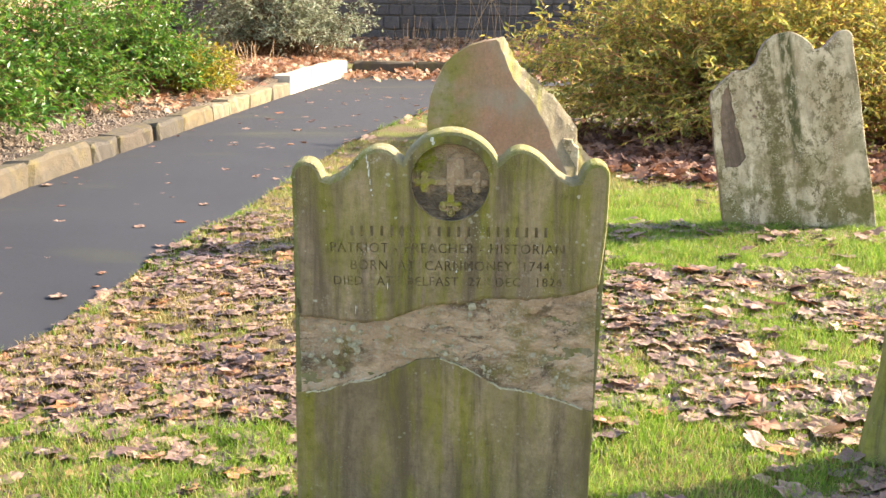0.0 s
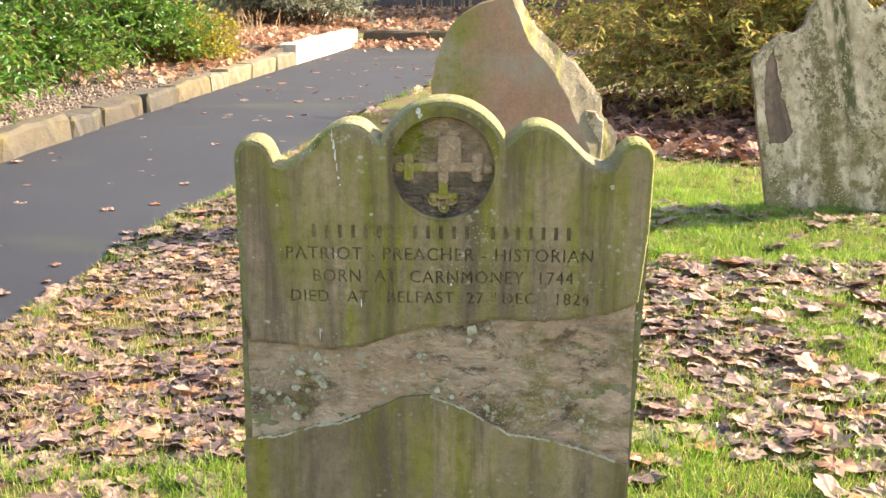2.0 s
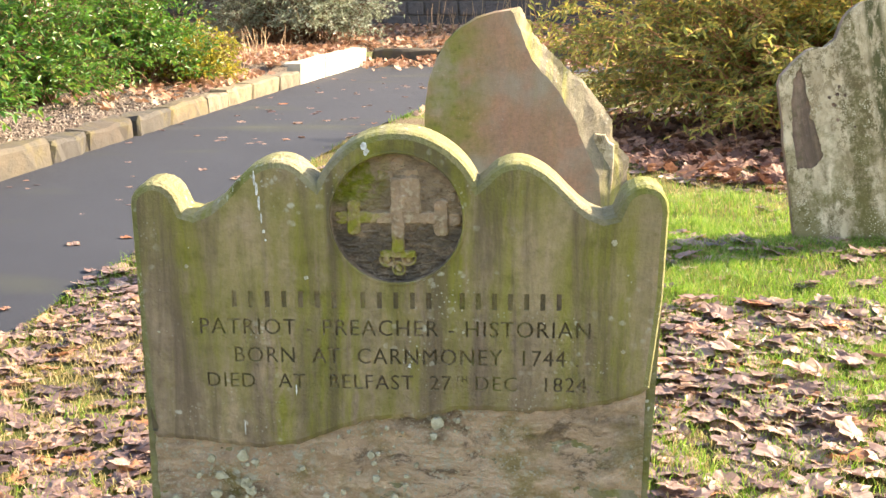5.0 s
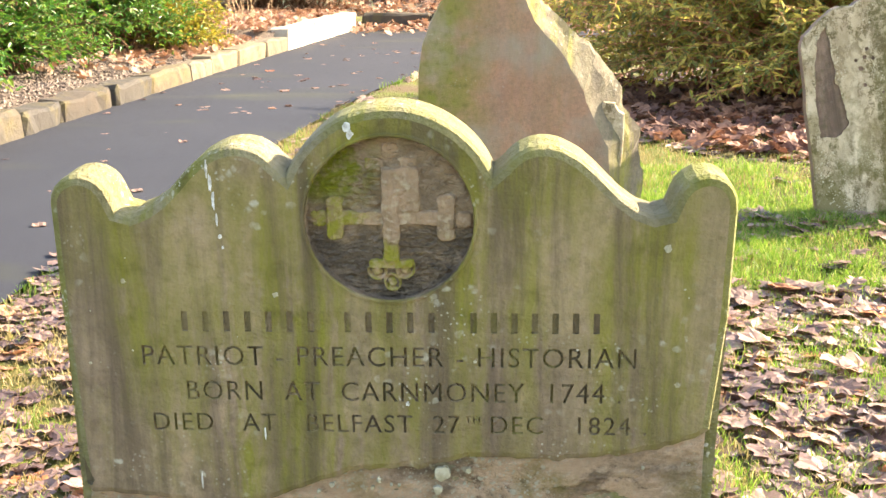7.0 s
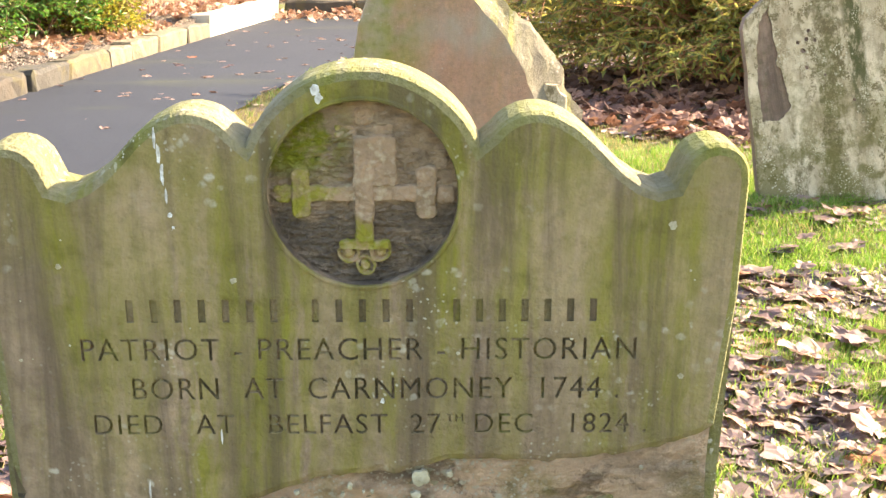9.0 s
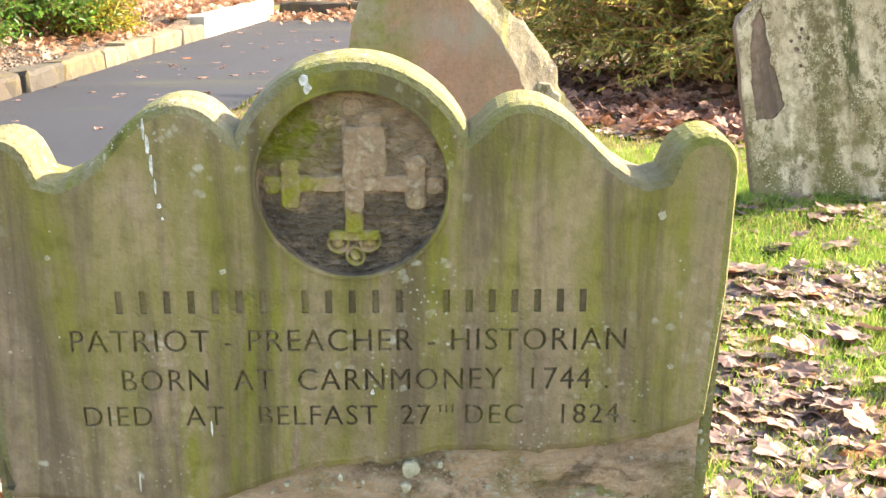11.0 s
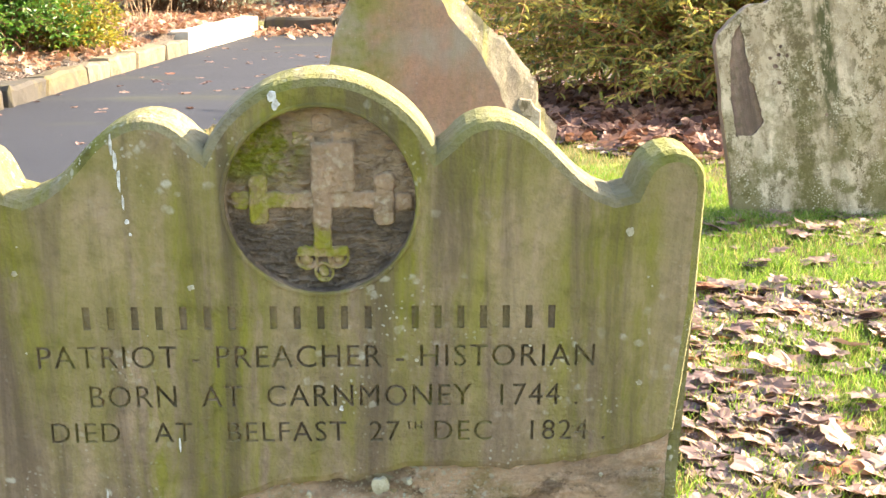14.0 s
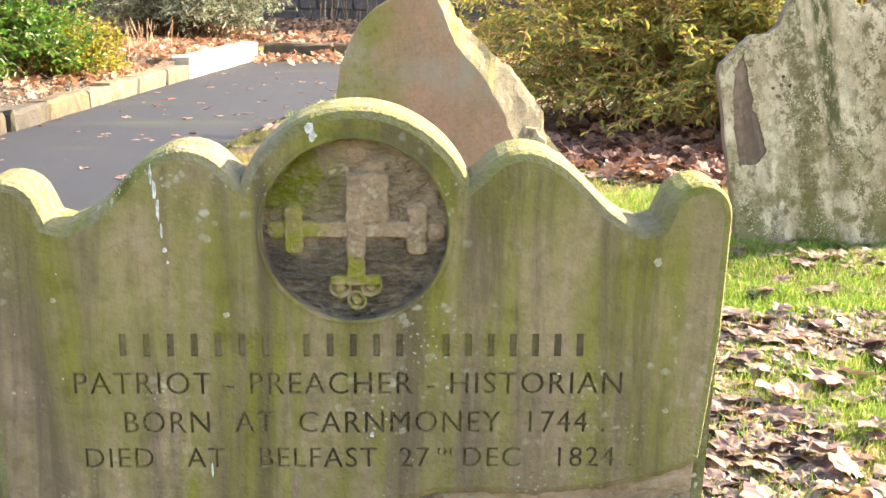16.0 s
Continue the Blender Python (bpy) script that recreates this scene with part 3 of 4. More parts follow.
# the back wall's stones carry its shade in their colour
rubble_wall("wall_back", (6.0, 25.2), (-8.2, 25.2), 3.6, 0.3, M_RUBBLE_SHADED, "dark shaded rubble stone boundary wall", 11, 5)
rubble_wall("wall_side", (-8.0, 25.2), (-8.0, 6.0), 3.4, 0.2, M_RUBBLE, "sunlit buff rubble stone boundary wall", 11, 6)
bm = bmesh.new()
bmesh.ops.create_cube(bm, size=1.0)
bm.transform(Matrix.Translation((17, 33, 1.9)) @ Matrix.Diagonal((26, 0.5, 4.4, 1)))
tagged(part("wall_far", bm, M_MORTAR), "plain dark boundary wall behind the monument", "wall", kind="structure")


# ---- headstones ----
def headstone_outline():
    """Shouldered top: round tips, two scrolled humps, a central arch."""
    right = [(0.444, -0.45), (0.448, -0.1), (0.459, 0.2), (0.468, 0.48), (0.476, 0.75), (0.481, 0.905)]
    right += arc(0.437, 0.912, 0.044, 0, 165, 9)
    right += [(0.386, 0.902), (0.366, 0.897), (0.345, 0.905), (0.323, 0.921), (0.302, 0.942), (0.284, 0.961), (0.264, 0.978)]
    right += arc(0.212, 0.932, 0.066, 58, 145, 7)
    right += arc(0.0, 0.893, 0.157, 24, 90, 10)
    left = [(-x, z) for x, z in right[::-1]]
    left = [(x if z > 0.85 else between([(-0.45, -0.494), (0.2, -0.489), (0.48, -0.483), (0.905, -0.481)], z), z) for x, z in left]
    return right + left[1:]


CRACK = [(-0.50, 0.495), (-0.482, 0.490), (-0.47, 0.459), (-0.40, 0.455), (-0.27, 0.439), (-0.19, 0.450), (-0.107, 0.484), (-0.05, 0.502), (0.045, 0.506), (0.11, 0.525), (0.25, 0.522), (0.335, 0.531), (0.40, 0.546), (0.45, 0.566), (0.48, 0.584)]
SEAM = [(-0.50, 0.202), (-0.39, 0.219), (-0.32, 0.244), (-0.25, 0.255), (-0.17, 0.287), (-0.10, 0.322), (-0.032, 0.330), (0.045, 0.303), (0.155, 0.235), (0.243, 0.224), (0.35, 0.193), (0.46, 0.152)]


def ragged(keys, x0, x1, n, amount, seed):
    pts = []
    for i in range(n + 1):
        x = x0 + (x1 - x0) * i / n
        pts.append((x, between(keys, x) + amount * noise.noise(Vector((x * 40, seed, 0))) + amount * 0.6 * noise.noise(Vector((x * 110, seed, 3)))))
    return pts


def lettering(text, x0, x1, z, height):
    """Solid letters for cutting, fitted between x0 and x1, their middle at z."""
    cu = bpy.data.curves.new("lettering", "FONT")
    cu.body, cu.extrude, cu.size, cu.space_character = text, 0.0055, 1.0, 1.12
    cu.resolution_u = 3
    ob = new("lettering", cu)
    bpy.context.view_layer.update()
    me = bpy.data.meshes.new_from_object(ob.evaluated_get(bpy.context.evaluated_depsgraph_get()))
    bpy.data.objects.remove(ob)
    co = np.array([v.co for v in me.vertices])
    lo, hi = co.min(0), co.max(0)
    out = np.empty_like(co)
    out[:, 0] = x0 + (co[:, 0] - lo[0]) / (hi[0] - lo[0]) * (x1 - x0)
    out[:, 2] = z + ((co[:, 1] - lo[1]) / (hi[1] - lo[1]) - 0.5) * height
    out[:, 1] = -co[:, 2]
    bm = bmesh.new()
    bm.from_mesh(me)
    for v, c in zip(bm.verts, out):
        v.co = c
    bmesh.ops.remove_doubles(bm, verts=bm.verts, dist=1e-5)
    bmesh.ops.recalc_face_normals(bm, faces=bm.faces)
    bm.to_mesh(me)
    bm.free()
    me.materials.clear()
    me.materials.append(M_DIRT)
    return new("lettering", me)


def vesica(r, point, n=40):
    """A circle drawn out to a blunt point at its foot."""
    pts = []
    for i in range(n):
        a = 2 * math.pi * i / n
        x, z = r * math.cos(a), r * math.sin(a)
        if z < 0:
            z = z * (1 + (point / r - 1) * (1 - abs(x) / r) ** 1.3)
        pts.append((x, z + 0.893))
    return pts


CROSS_PIECES = [  # centre x, centre z, half width, half height, corner radius, relief
    (0.0005, 0.896, 0.0140, 0.070, 0.003, 0.0078), (-0.040, 0.8905, 0.0320, 0.0120, 0.002, 0.0062), (0.040, 0.8905, 0.0320, 0.0120, 0.002, 0.0060),
    (-0.0785, 0.891, 0.0135, 0.0345, 0.010, 0.0066), (-0.1015, 0.890, 0.0130, 0.0140, 0.009, 0.0045),
    (0.0785, 0.891, 0.0145, 0.0360, 0.011, 0.0072), (0.1030, 0.889, 0.0130, 0.0140, 0.009, 0.0055),
    (-0.021, 0.968, 0.015, 0.012, 0.009, 0.0030), (0.026, 0.972, 0.014, 0.010, 0.008, 0.0035), (0.001, 0.988, 0.014, 0.013, 0.010, 0.0036),
    (0.020, 0.932, 0.0240, 0.034, 0.008, 0.0070), (0.0, 0.8235, 0.0335, 0.0085, 0.006, 0.0072)]
COILS = [(-0.0200, 0.8125, 0.0150), (0.0195, 0.8145, 0.0145), (0.0010, 0.7965, 0.0145)]


def cross_relief(x, z):
    """Height of the worn cross over the roundel floor: flat tops, soft shoulders, ringed coils at its foot."""
    wx = x + 0.0022 * noise.noise(Vector((x * 45, 1.0, z * 45)))
    wz = z + 0.0022 * noise.noise(Vector((x * 45, 7.0, z * 45)))
    best = 0.0
    for cx, cz, hw, hh, r, h in CROSS_PIECES:
        dx, dz = abs(wx - cx) - hw + r, abs(wz - cz) - hh + r
        d = math.hypot(max(dx, 0), max(dz, 0)) + min(max(dx, dz), 0) - r
        k = min(1.0, max(0.0, -d / 0.0032))
        best = max(best, h * k * k * (3 - 2 * k))
    for cx, cz, r in COILS:
        d = math.hypot(wx - cx, wz - cz)
        if d < r:
            k = min(1.0, (r - d) / 0.002)
            best = max(best, k * (0.0062 - 0.0040 * math.exp(-((d - 0.55 * r) / (0.16 * r)) ** 2)))
    return best


def carved_cross():
    """Relief cross with trefoil ends and a coiled foot, worn and pitted."""
    n, at, verts, faces = 210, {}, [], []
    for j in range(n + 1):
        for i in range(n + 1):
            x, z = -0.118 + 0.236 * i / n, 0.775 + 0.236 * j / n
            h = cross_relief(x, z)
            if h > 0.0 and math.hypot(x, z - 0.893) < 0.1185:
                pit = 0.0016 * noise.fractal(Vector((x * 110, 3.0, z * 110)), 0.9, 2.0, 3)
                at[i, j] = len(verts)
                verts.append((x, 0.0245 - 1.55 * h - pit, z))
    for i, j in list(at):
        ring = [(i, j), (i + 1, j), (i + 1, j + 1), (i, j + 1)]
        if all(c in at for c in ring):
            faces.append([at[c] for c in ring])
    bm = bmesh.new()
    me = mesh_of("cross", verts, faces, True)
    bm.from_mesh(me)
    bpy.data.meshes.remove(me)
    return bm


def splat(x, z, w, h, seed, y=-0.0008):
    """A thin uneven blotch on a front face."""
    pts = []
    for i in range(22):
        a = 2 * math.pi * i / 22
        k = 1 + 0.45 * noise.noise(Vector((math.cos(a) * 1.6 + seed, math.sin(a) * 1.6, seed)))
        pts.append((x + w * k * math.cos(a), z + h * k * math.sin(a)))
    return slab(pts, y, y + 0.006, 0.0006, steps=1)


S1 = empty("headstone", (0, 0, ground_z(0)), "mossy brown sandstone headstone with scrolled top and carved cross", "headstone", "headstones")
down = Matrix.Translation((0, 0, -ground_z(0)))


def s1_part(name, bm, material, label=""):
    bm.transform(down)
    return part(name, bm, material, S1, label)


outline = wobble(headstone_outline(), 0.0022, 14)
core = part("core", slab(outline, 0.016, 0.095, 0.0, 0.020), M_EDGE, None, "mossy green edges and back")
upper_top = [p for p in outline if p[1] > between(CRACK, p[0]) + 0.004]
face_line = ragged(CRACK, -0.474, 0.459, 90, 0.006, 1.0)
bm = slab(face_line + upper_top, 0.0, 0.016, 0.0145, steps=2)
bm.normal_update()
for fc in bm.faces:
    if fc.normal.y > -0.96 and fc.calc_center_median().z > between(CRACK, fc.calc_center_median().x) + 0.02:
        fc.material_index = 1
upper = part("face_layer", bm, M_FACE, None, "green-streaked carved upper face")
upper.data.materials.append(M_EDGE)

# writing cut into the upper face; the name line is plain bars
tools = [lettering("PATRIOT - PREACHER - HISTORIAN", -0.366, 0.348, 0.688, 0.031),
         lettering("BORN  AT  CARNMONEY  1744 .", -0.304, 0.328, 0.633, 0.031),
         lettering("DIED   AT   BELFAST  27   DEC   1824 .", -0.358, 0.366, 0.582, 0.029),
         lettering("TH", 0.103, 0.125, 0.590, 0.011)]
bars = bmesh.new()
for start, step, n in ((-0.304, 0.0305, 7), (-0.068, 0.0300, 5), (0.112, 0.0290, 7)):
    for i in range(n):
        x0, h = start + step * i, 0.0155
        b = slab([(x0, 0.741 - h), (x0 + 0.009, 0.741 - h), (x0 + 0.009, 0.741 + h), (x0, 0.741 + h)], -0.004, 0.0035)
        tmp = bpy.data.meshes.new("t")
        b.to_mesh(tmp)
        b.free()
        bars.from_mesh(tmp)
tools.append(part("bars", bars, M_DIRT))
for chip_ring in ([(-0.485, 0.478), (-0.462, 0.474), (-0.456, 0.484), (-0.464, 0.498), (-0.470, 0.520), (-0.485, 0.524)], [(0.462, 0.558), (0.485, 0.566), (0.485, 0.598), (0.470, 0.590), (0.458, 0.574)]):
    tools.append(part("chip", slab(wobble(chip_ring, 0.003, 60), -0.02, 0.013), M_DIRT))
tools.append(part("pit", slab(wobble(arc(0.143, 0.812, 0.0068, 0, 345, 16), 0.009, 130), -0.01, 0.012), M_DIRT))
tools.append(part("recess", slab(vesica(0.118, 0.120), -0.02, 0.025), M_RECESS))
cut(upper, tools, "face_layer")
cut(core, [part("recess", slab(vesica(0.1182, 0.1202), -0.02, 0.030), M_RECESS)], "core")
for ob in (core, upper):
    ob.data.transform(down)
    ob.parent = S1
lower_side = [p for p in outline if p[1] < between(SEAM, p[0]) - 0.002]
i_left = next(i for i, p in enumerate(lower_side) if p[0] < 0)
lower_ring = lower_side[i_left:] + lower_side[:i_left] + ragged(SEAM, 0.449, -0.484, 80, 0.005, 4.0)
s1_part("lower_face", slab(lower_ring, 0.003, 0.016, 0.003), M_LOWER, "smooth greenish lower face")
# the flaked band between the two smooth layers: terraced, rough
nx, nz = 230, 90
bandv = []
for j in range(nz + 1):
    for i in range(nx + 1):
        x = -0.470 + 0.922 * i / nx
        lo_z, hi_z = between(SEAM, x) - 0.02, between(CRACK, x) + 0.015
        z = lo_z + (hi_z - lo_z) * j / nz
        n1 = noise.fractal(Vector((x * 5, 1.0, z * 13)), 0.9, 2.1, 5)
        n2 = noise.fractal(Vector((x * 22, 4.0, z * 40)), 0.9, 2.1, 4)
        step = math.floor((n1 + 1) * 5) / 5 - 1
        bandv.append((x, 0.0108 - 0.0065 * step - 0.0050 * n2, z))
bandf = [(j * (nx + 1) + i, j * (nx + 1) + i + 1, (j + 1) * (nx + 1) + i + 1, (j + 1) * (nx + 1) + i) for j in range(nz) for i in range(nx)]
band = mesh_of("flaked_band", bandv, bandf, False)
band.transform(down)
part("flaked_band", band, M_CORE, S1, "rough terraced band where the face has flaked off")
# pecked floor of the roundel
n = 150
floor_v, floor_i, floor_f = [], {}, []
for j in range(n + 1):
    for i in range(n + 1):
        x, z = -0.1185 + 0.237 * i / n, 0.7745 + 0.237 * j / n
        if math.hypot(x, z - 0.893) < 0.1205:
            h = noise.fractal(Vector((x * 75 + z * 30, 0, z * 165)), 0.8, 2.0, 4)
            floor_i[i, j] = len(floor_v)
            floor_v.append((x, 0.0205 - 0.0045 * h - 0.0022 * noise.noise(Vector((x * 160, 5, z * 300))), z))
for j in range(n):
    for i in range(n):
        ring4 = [(i, j), (i + 1, j), (i + 1, j + 1), (i, j + 1)]
        if all(c in floor_i for c in ring4):
            floor_f.append([floor_i[c] for c in ring4])
floor_me = mesh_of("pecked_floor", floor_v, floor_f, False)
floor_me.transform(down)
part("pecked_floor", floor_me, M_RECESS, S1, "chisel-pecked dark floor of the roundel")
s1_part("cross", carved_cross(), M_CROSS, "weathered relief cross with trefoil ends")
ring = vesica(0.124, 0.124)
inner = vesica(0.118, 0.118)
bm = bmesh.new()
rows = [[bm.verts.new((x, y, z)) for x, z in loop] for loop, y in ((ring, 0.0), (vesica(0.1225, 0.1225), -0.0028), (vesica(0.1195, 0.1195), -0.0028), (inner, 0.001))]
for a, b in zip(rows, rows[1:]):
    for i in range(40):
        bm.faces.new((a[i], b[i], b[(i + 1) % 40], a[(i + 1) % 40]))
s1_part("rim", bm, M_FACE, "narrow raised rim of the roundel")
rnd = random.Random(4)
for x, z, w, h in ((-0.055, 1.024, 0.006, 0.007), (-0.051, 1.014, 0.005, 0.006), (-0.252, 0.965, 0.0018, 0.012), (-0.248, 0.945, 0.0024, 0.012), (-0.245, 0.922, 0.0022, 0.013), (-0.242, 0.893, 0.0015, 0.008), (-0.239, 0.868, 0.0026, 0.0035), (-0.236, 0.852, 0.002, 0.002), (-0.192, 0.565, 0.0012, 0.010), (-0.292, 0.485, 0.0012, 0.014), (0.02, 0.615, 0.003, 0.004)):
    s1_part("bird_dropping", splat(x, z, w, h, rnd.uniform(0, 50), -0.0012 if z < 1.0 else -0.0005), M_WHITE, "chalky white bird dropping")
# pale lichen grown along the lower seam
for k, (xa, xb) in enumerate(((-0.455, -0.36), (-0.34, -0.20), (-0.03, 0.10), (0.12, 0.26), (0.27, 0.42))):
    top_line = ragged(SEAM, xa, xb, 24, 0.005, 4.0)
    strip = [(x, z + 0.0035 * noise.noise(Vector((x * 90, k, 2)))) for x, z in top_line]
    lower_line = [(x, z - 0.0045 - 0.003 * noise.noise(Vector((x * 120, k, 9)))) for x, z in top_line]
    s1_part("lichen_line", slab(lower_line + strip[::-1], 0.0012, 0.012), M_LICHEN, "pale lichen crust along a crack")

# round crusts of lichen, thick on the flaked band, few on the dressed face
rnd = random.Random(9)
for k in range(150):
    x = rnd.uniform(-0.455, 0.435)
    if k < 115:
        z = between(SEAM, x) + (between(CRACK, x) - between(SEAM, x)) * rnd.uniform(0.06, 0.96)
        if noise.noise(Vector((x * 7, 2.0, z * 9))) < -0.12:
            continue
        w, y0 = 0.0022 + 0.0085 * rnd.random() ** 2.6, 0.0015
    else:
        z, w, y0 = rnd.uniform(0.60, 0.86), 0.0012 + 0.0045 * rnd.random() ** 3, -0.0006
        if abs(x) < 0.35 and rnd.random() < 0.75 or math.hypot(x, z - 0.893) < 0.135:
            continue
    s1_part("lichen_spot", splat(x, z, w, w * rnd.uniform(0.75, 1.15), rnd.uniform(0, 90), y0), M_LICHEN)

for ob in S1.children:
    if ob.name.split(".")[0] in ("rim", "pecked_floor", "cross") or (ob.name.startswith("bird_dropping") and ob.bound_box[0][2] > 0.75):
        ob.parent = upper

# it leans a little towards the path's near end
S1.location.y = 0.0666
S1.rotation_euler = (radians(4.4), 0, 0)

# broken stone behind
S2 = empty("broken_headstone", (0.2, 3.9, ground_z(3.9)), "broken pinkish sandstone headstone with mossy curved edge", "headstone", "headstones")
curve = [(-0.12, 1.205), (-0.21, 1.178), (-0.29, 1.13), (-0.36, 1.06), (-0.41, 0.97), (-0.445, 0.86), (-0.463, 0.74), (-0.467, 0.55), (-0.465, 0.2), (-0.465, -0.3)]
broken = [(0.43, -0.3), (0.425, 0.2), (0.41, 0.40), (0.35, 0.52), (0.29, 0.66), (0.215, 0.80), (0.13, 0.90), (0.075, 0.965), (0.03, 1.07), (-0.02, 1.195), (-0.035, 1.212)]


def finer(line, n):
    out = []
    for (xa, za), (xb, zb) in zip(line, line[1:]):
        out += [(xa + (xb - xa) * k / n, za + (zb - za) * k / n) for k in range(n)]
    return out + [line[-1]]


def fracture(line, k, seed):
    """The broken edge at depth k (0 front, 1 back): it slopes outwards in ragged steps."""
    out = []
    for x, z in line:
        low_down = min(1.0, max(0.0, (1.16 - z) / 0.5))
        n1 = noise.noise(Vector((x * 9 + seed, z * 9, k * 2.0)))
        n2 = noise.noise(Vector((x * 30, z * 30 + seed, k * 5.0)))
        d = (0.03 + 0.11 * low_down) * k + (0.022 * n1 + 0.010 * n2) * min(1, 0.35 + k)
        out.append((x + d, z + 0.55 * d))
    return out


bm = bmesh.new()
rim = finer(curve, 4)
edge_line = finer(broken, 6)
layers = []
for k in range(6):
    y = 0.13 * k / 5 if k else 0.0
    lap = wobble(rim, 0.006, 9, 2.0)
    if k == 0:
        lap = [(x + 0.012 * (0.0 - x) if z > 0.3 else x, z - (0.010 if z > 0.6 else 0)) for x, z in lap]
    if k == 5:
        lap = [(x * 0.98, z - 0.012) for x, z in lap]
    layers.append([bm.verts.new((x, y, z)) for x, z in fracture(edge_line, k / 5, 3.0) + lap])
for a, b in zip(layers, layers[1:]):
    n = len(a)
    for i in range(n):
        bm.faces.new((a[i], b[i], b[(i + 1) % n], a[(i + 1) % n]))
bm.faces.new(layers[0])
bm.faces.new(layers[-1][::-1])
bmesh.ops.recalc_face_normals(bm, faces=bm.faces)
n_edge = len(edge_line)
for fc in bm.faces:
    if len(fc.verts) == 4 and fc.normal.x > 0.12 and abs(fc.normal.y) < 0.98:
        fc.material_index = 1
s2_slab = part("slab", bm, M_PINK, S2)
s2_slab.data.materials.append(M_SIDE)
for xa, za, xb, zb, y in ((0.36, 0.30, 0.475, 0.60, 0.045), (0.30, 0.35, 0.43, 0.645, 0.075)):
    ring2 = finer([(xb, za), (xb + 0.006, zb - 0.05), (xb - 0.02, zb - 0.035), (xb - 0.03, zb), (xa + 0.02, zb + 0.01), (xa, zb - 0.03), (xa, za), (xb, za)], 3)[:-1]
    part("broken_layer", slab(wobble(ring2, 0.012, 16, y * 90), y, y + 0.10, 0.008, 0.008), M_PALE, S2, "pale jagged broken layer")
S2.rotation_euler = (radians(-2), 0, radians(-4))

# pale stone with a shouldered top, leaning
S3 = empty("leaning_headstone", (2.155, 4.25, ground_z(4.25)), "pale lichen-spotted sandstone headstone with dark streaks, leaning", "headstone", "headstones")


def pale_outline():
    pts = [(0.487, -0.3), (0.487, 0.1), (0.482, 0.55), (0.478, 0.95), (0.472, 1.15)]
    pts += arc(0.42, 1.165, 0.055, 0, 130, 6)
    pts += [(0.345, 1.17), (0.29, 1.125), (0.245, 1.118)]
    pts += arc(0.055, 1.085, 0.178, 12, 165, 14)
    pts += [(-0.135, 1.095), (-0.20, 1.06), (-0.26, 1.07), (-0.29, 1.06), (-0.33, 1.03), (-0.435, 0.955), (-0.452, 0.90), (-0.462, 0.6), (-0.47, 0.2), (-0.49, -0.3)]
    return pts


def scar_outline():
    return wobble([(-0.325, 1.0), (-0.375, 0.93), (-0.40, 0.82), (-0.412, 0.64), (-0.41, 0.46), (-0.35, 0.455), (-0.275, 0.50), (-0.285, 0.60), (-0.318, 0.74), (-0.318, 0.90)], 0.006, 14)


o3 = wobble(finer(pale_outline(), 3), 0.007, 13, 5.0)
part("core", slab(o3, 0.012, 0.12, 0.0, 0.015), M_SCAR, S3, "brown inner stone showing in a scar")
face3 = part("face_layer", slab(o3, 0.0, 0.012, 0.009), M_PALE, None, "pale face with a flaked scar")
dots = [part("scar", slab(wobble(wobble(finer(scar_outline() + scar_outline()[:1], 8)[:-1], 0.014, 22), 0.009, 70)[::-1], -0.02, 0.05), M_SCAR)]
for x, z, r in ((-0.19, 0.76, 0.012), (-0.17, 0.81, 0.010), (-0.21, 0.80, 0.009), (-0.13, 0.80, 0.009), (-0.18, 0.68, 0.010), (-0.10, 0.63, 0.007), (-0.155, 0.845, 0.009), (0.02, 0.49, 0.008)):
    dots.append(part("pit", slab(wobble(arc(x, z, r, 0, 330, 9), 0.004, 40), -0.02, 0.008), M_SCAR))
cut(face3, dots, "face_layer")
face3.parent = S3
S3.rotation_euler = (radians(-3), radians(-9.8), radians(-4))

# a stone at the side, only its edge in view
S4 = empty("side_headstone", (1.935, 0.40, ground_z(0.42)), "greenish brown sandstone headstone leaning in the grass", "headstone", "headstones")
o4 = [(0.45, -0.35), (0.45, 0.9)] + arc(0.0, 0.9, 0.45, 0, 180, 18)[1:-1] + [(-0.45, 0.9), (-0.46, 0.3), (-0.50, 0.02), (-0.5, -0.35)]
part("slab", slab(wobble(o4, 0.006, 8, 9.0), 0.0, 0.11, 0.014, 0.014), M_SIDE, S4)
S4.rotation_euler = (radians(-4), radians(3.5), radians(-8))

# ---- monument on steps ----
MON = empty("monument", (15.6, 28.6, 0), "grey stone monument on a stepped base", "monument")
for name, w, d, z0, z1 in (("step", 6.0, 3.4, 0, 0.28), ("step", 5.2, 2.7, 0.28, 0.52), ("plinth", 4.5, 2.1, 0.52, 0.95), ("panel", 3.9, 1.6, 0.95, 3.4), ("cornice", 4.4, 2.0, 3.4, 3.7)):
    bm = bmesh.new()
    bmesh.ops.create_cube(bm, size=1.0)
    bm.transform(Matrix.Translation((0, 0, (z0 + z1) / 2)) @ Matrix.Diagonal((w, d, z1 - z0, 1)))
    bmesh.ops.bevel(bm, geom=bm.edges[:], offset=0.03, segments=2, affect="EDGES")
    part(name, bm, M_GREY, MON)
POST = empty("pillar", (-7.55, 19.7, 0.45), "white painted square stone pillar against the wall", "pillar")
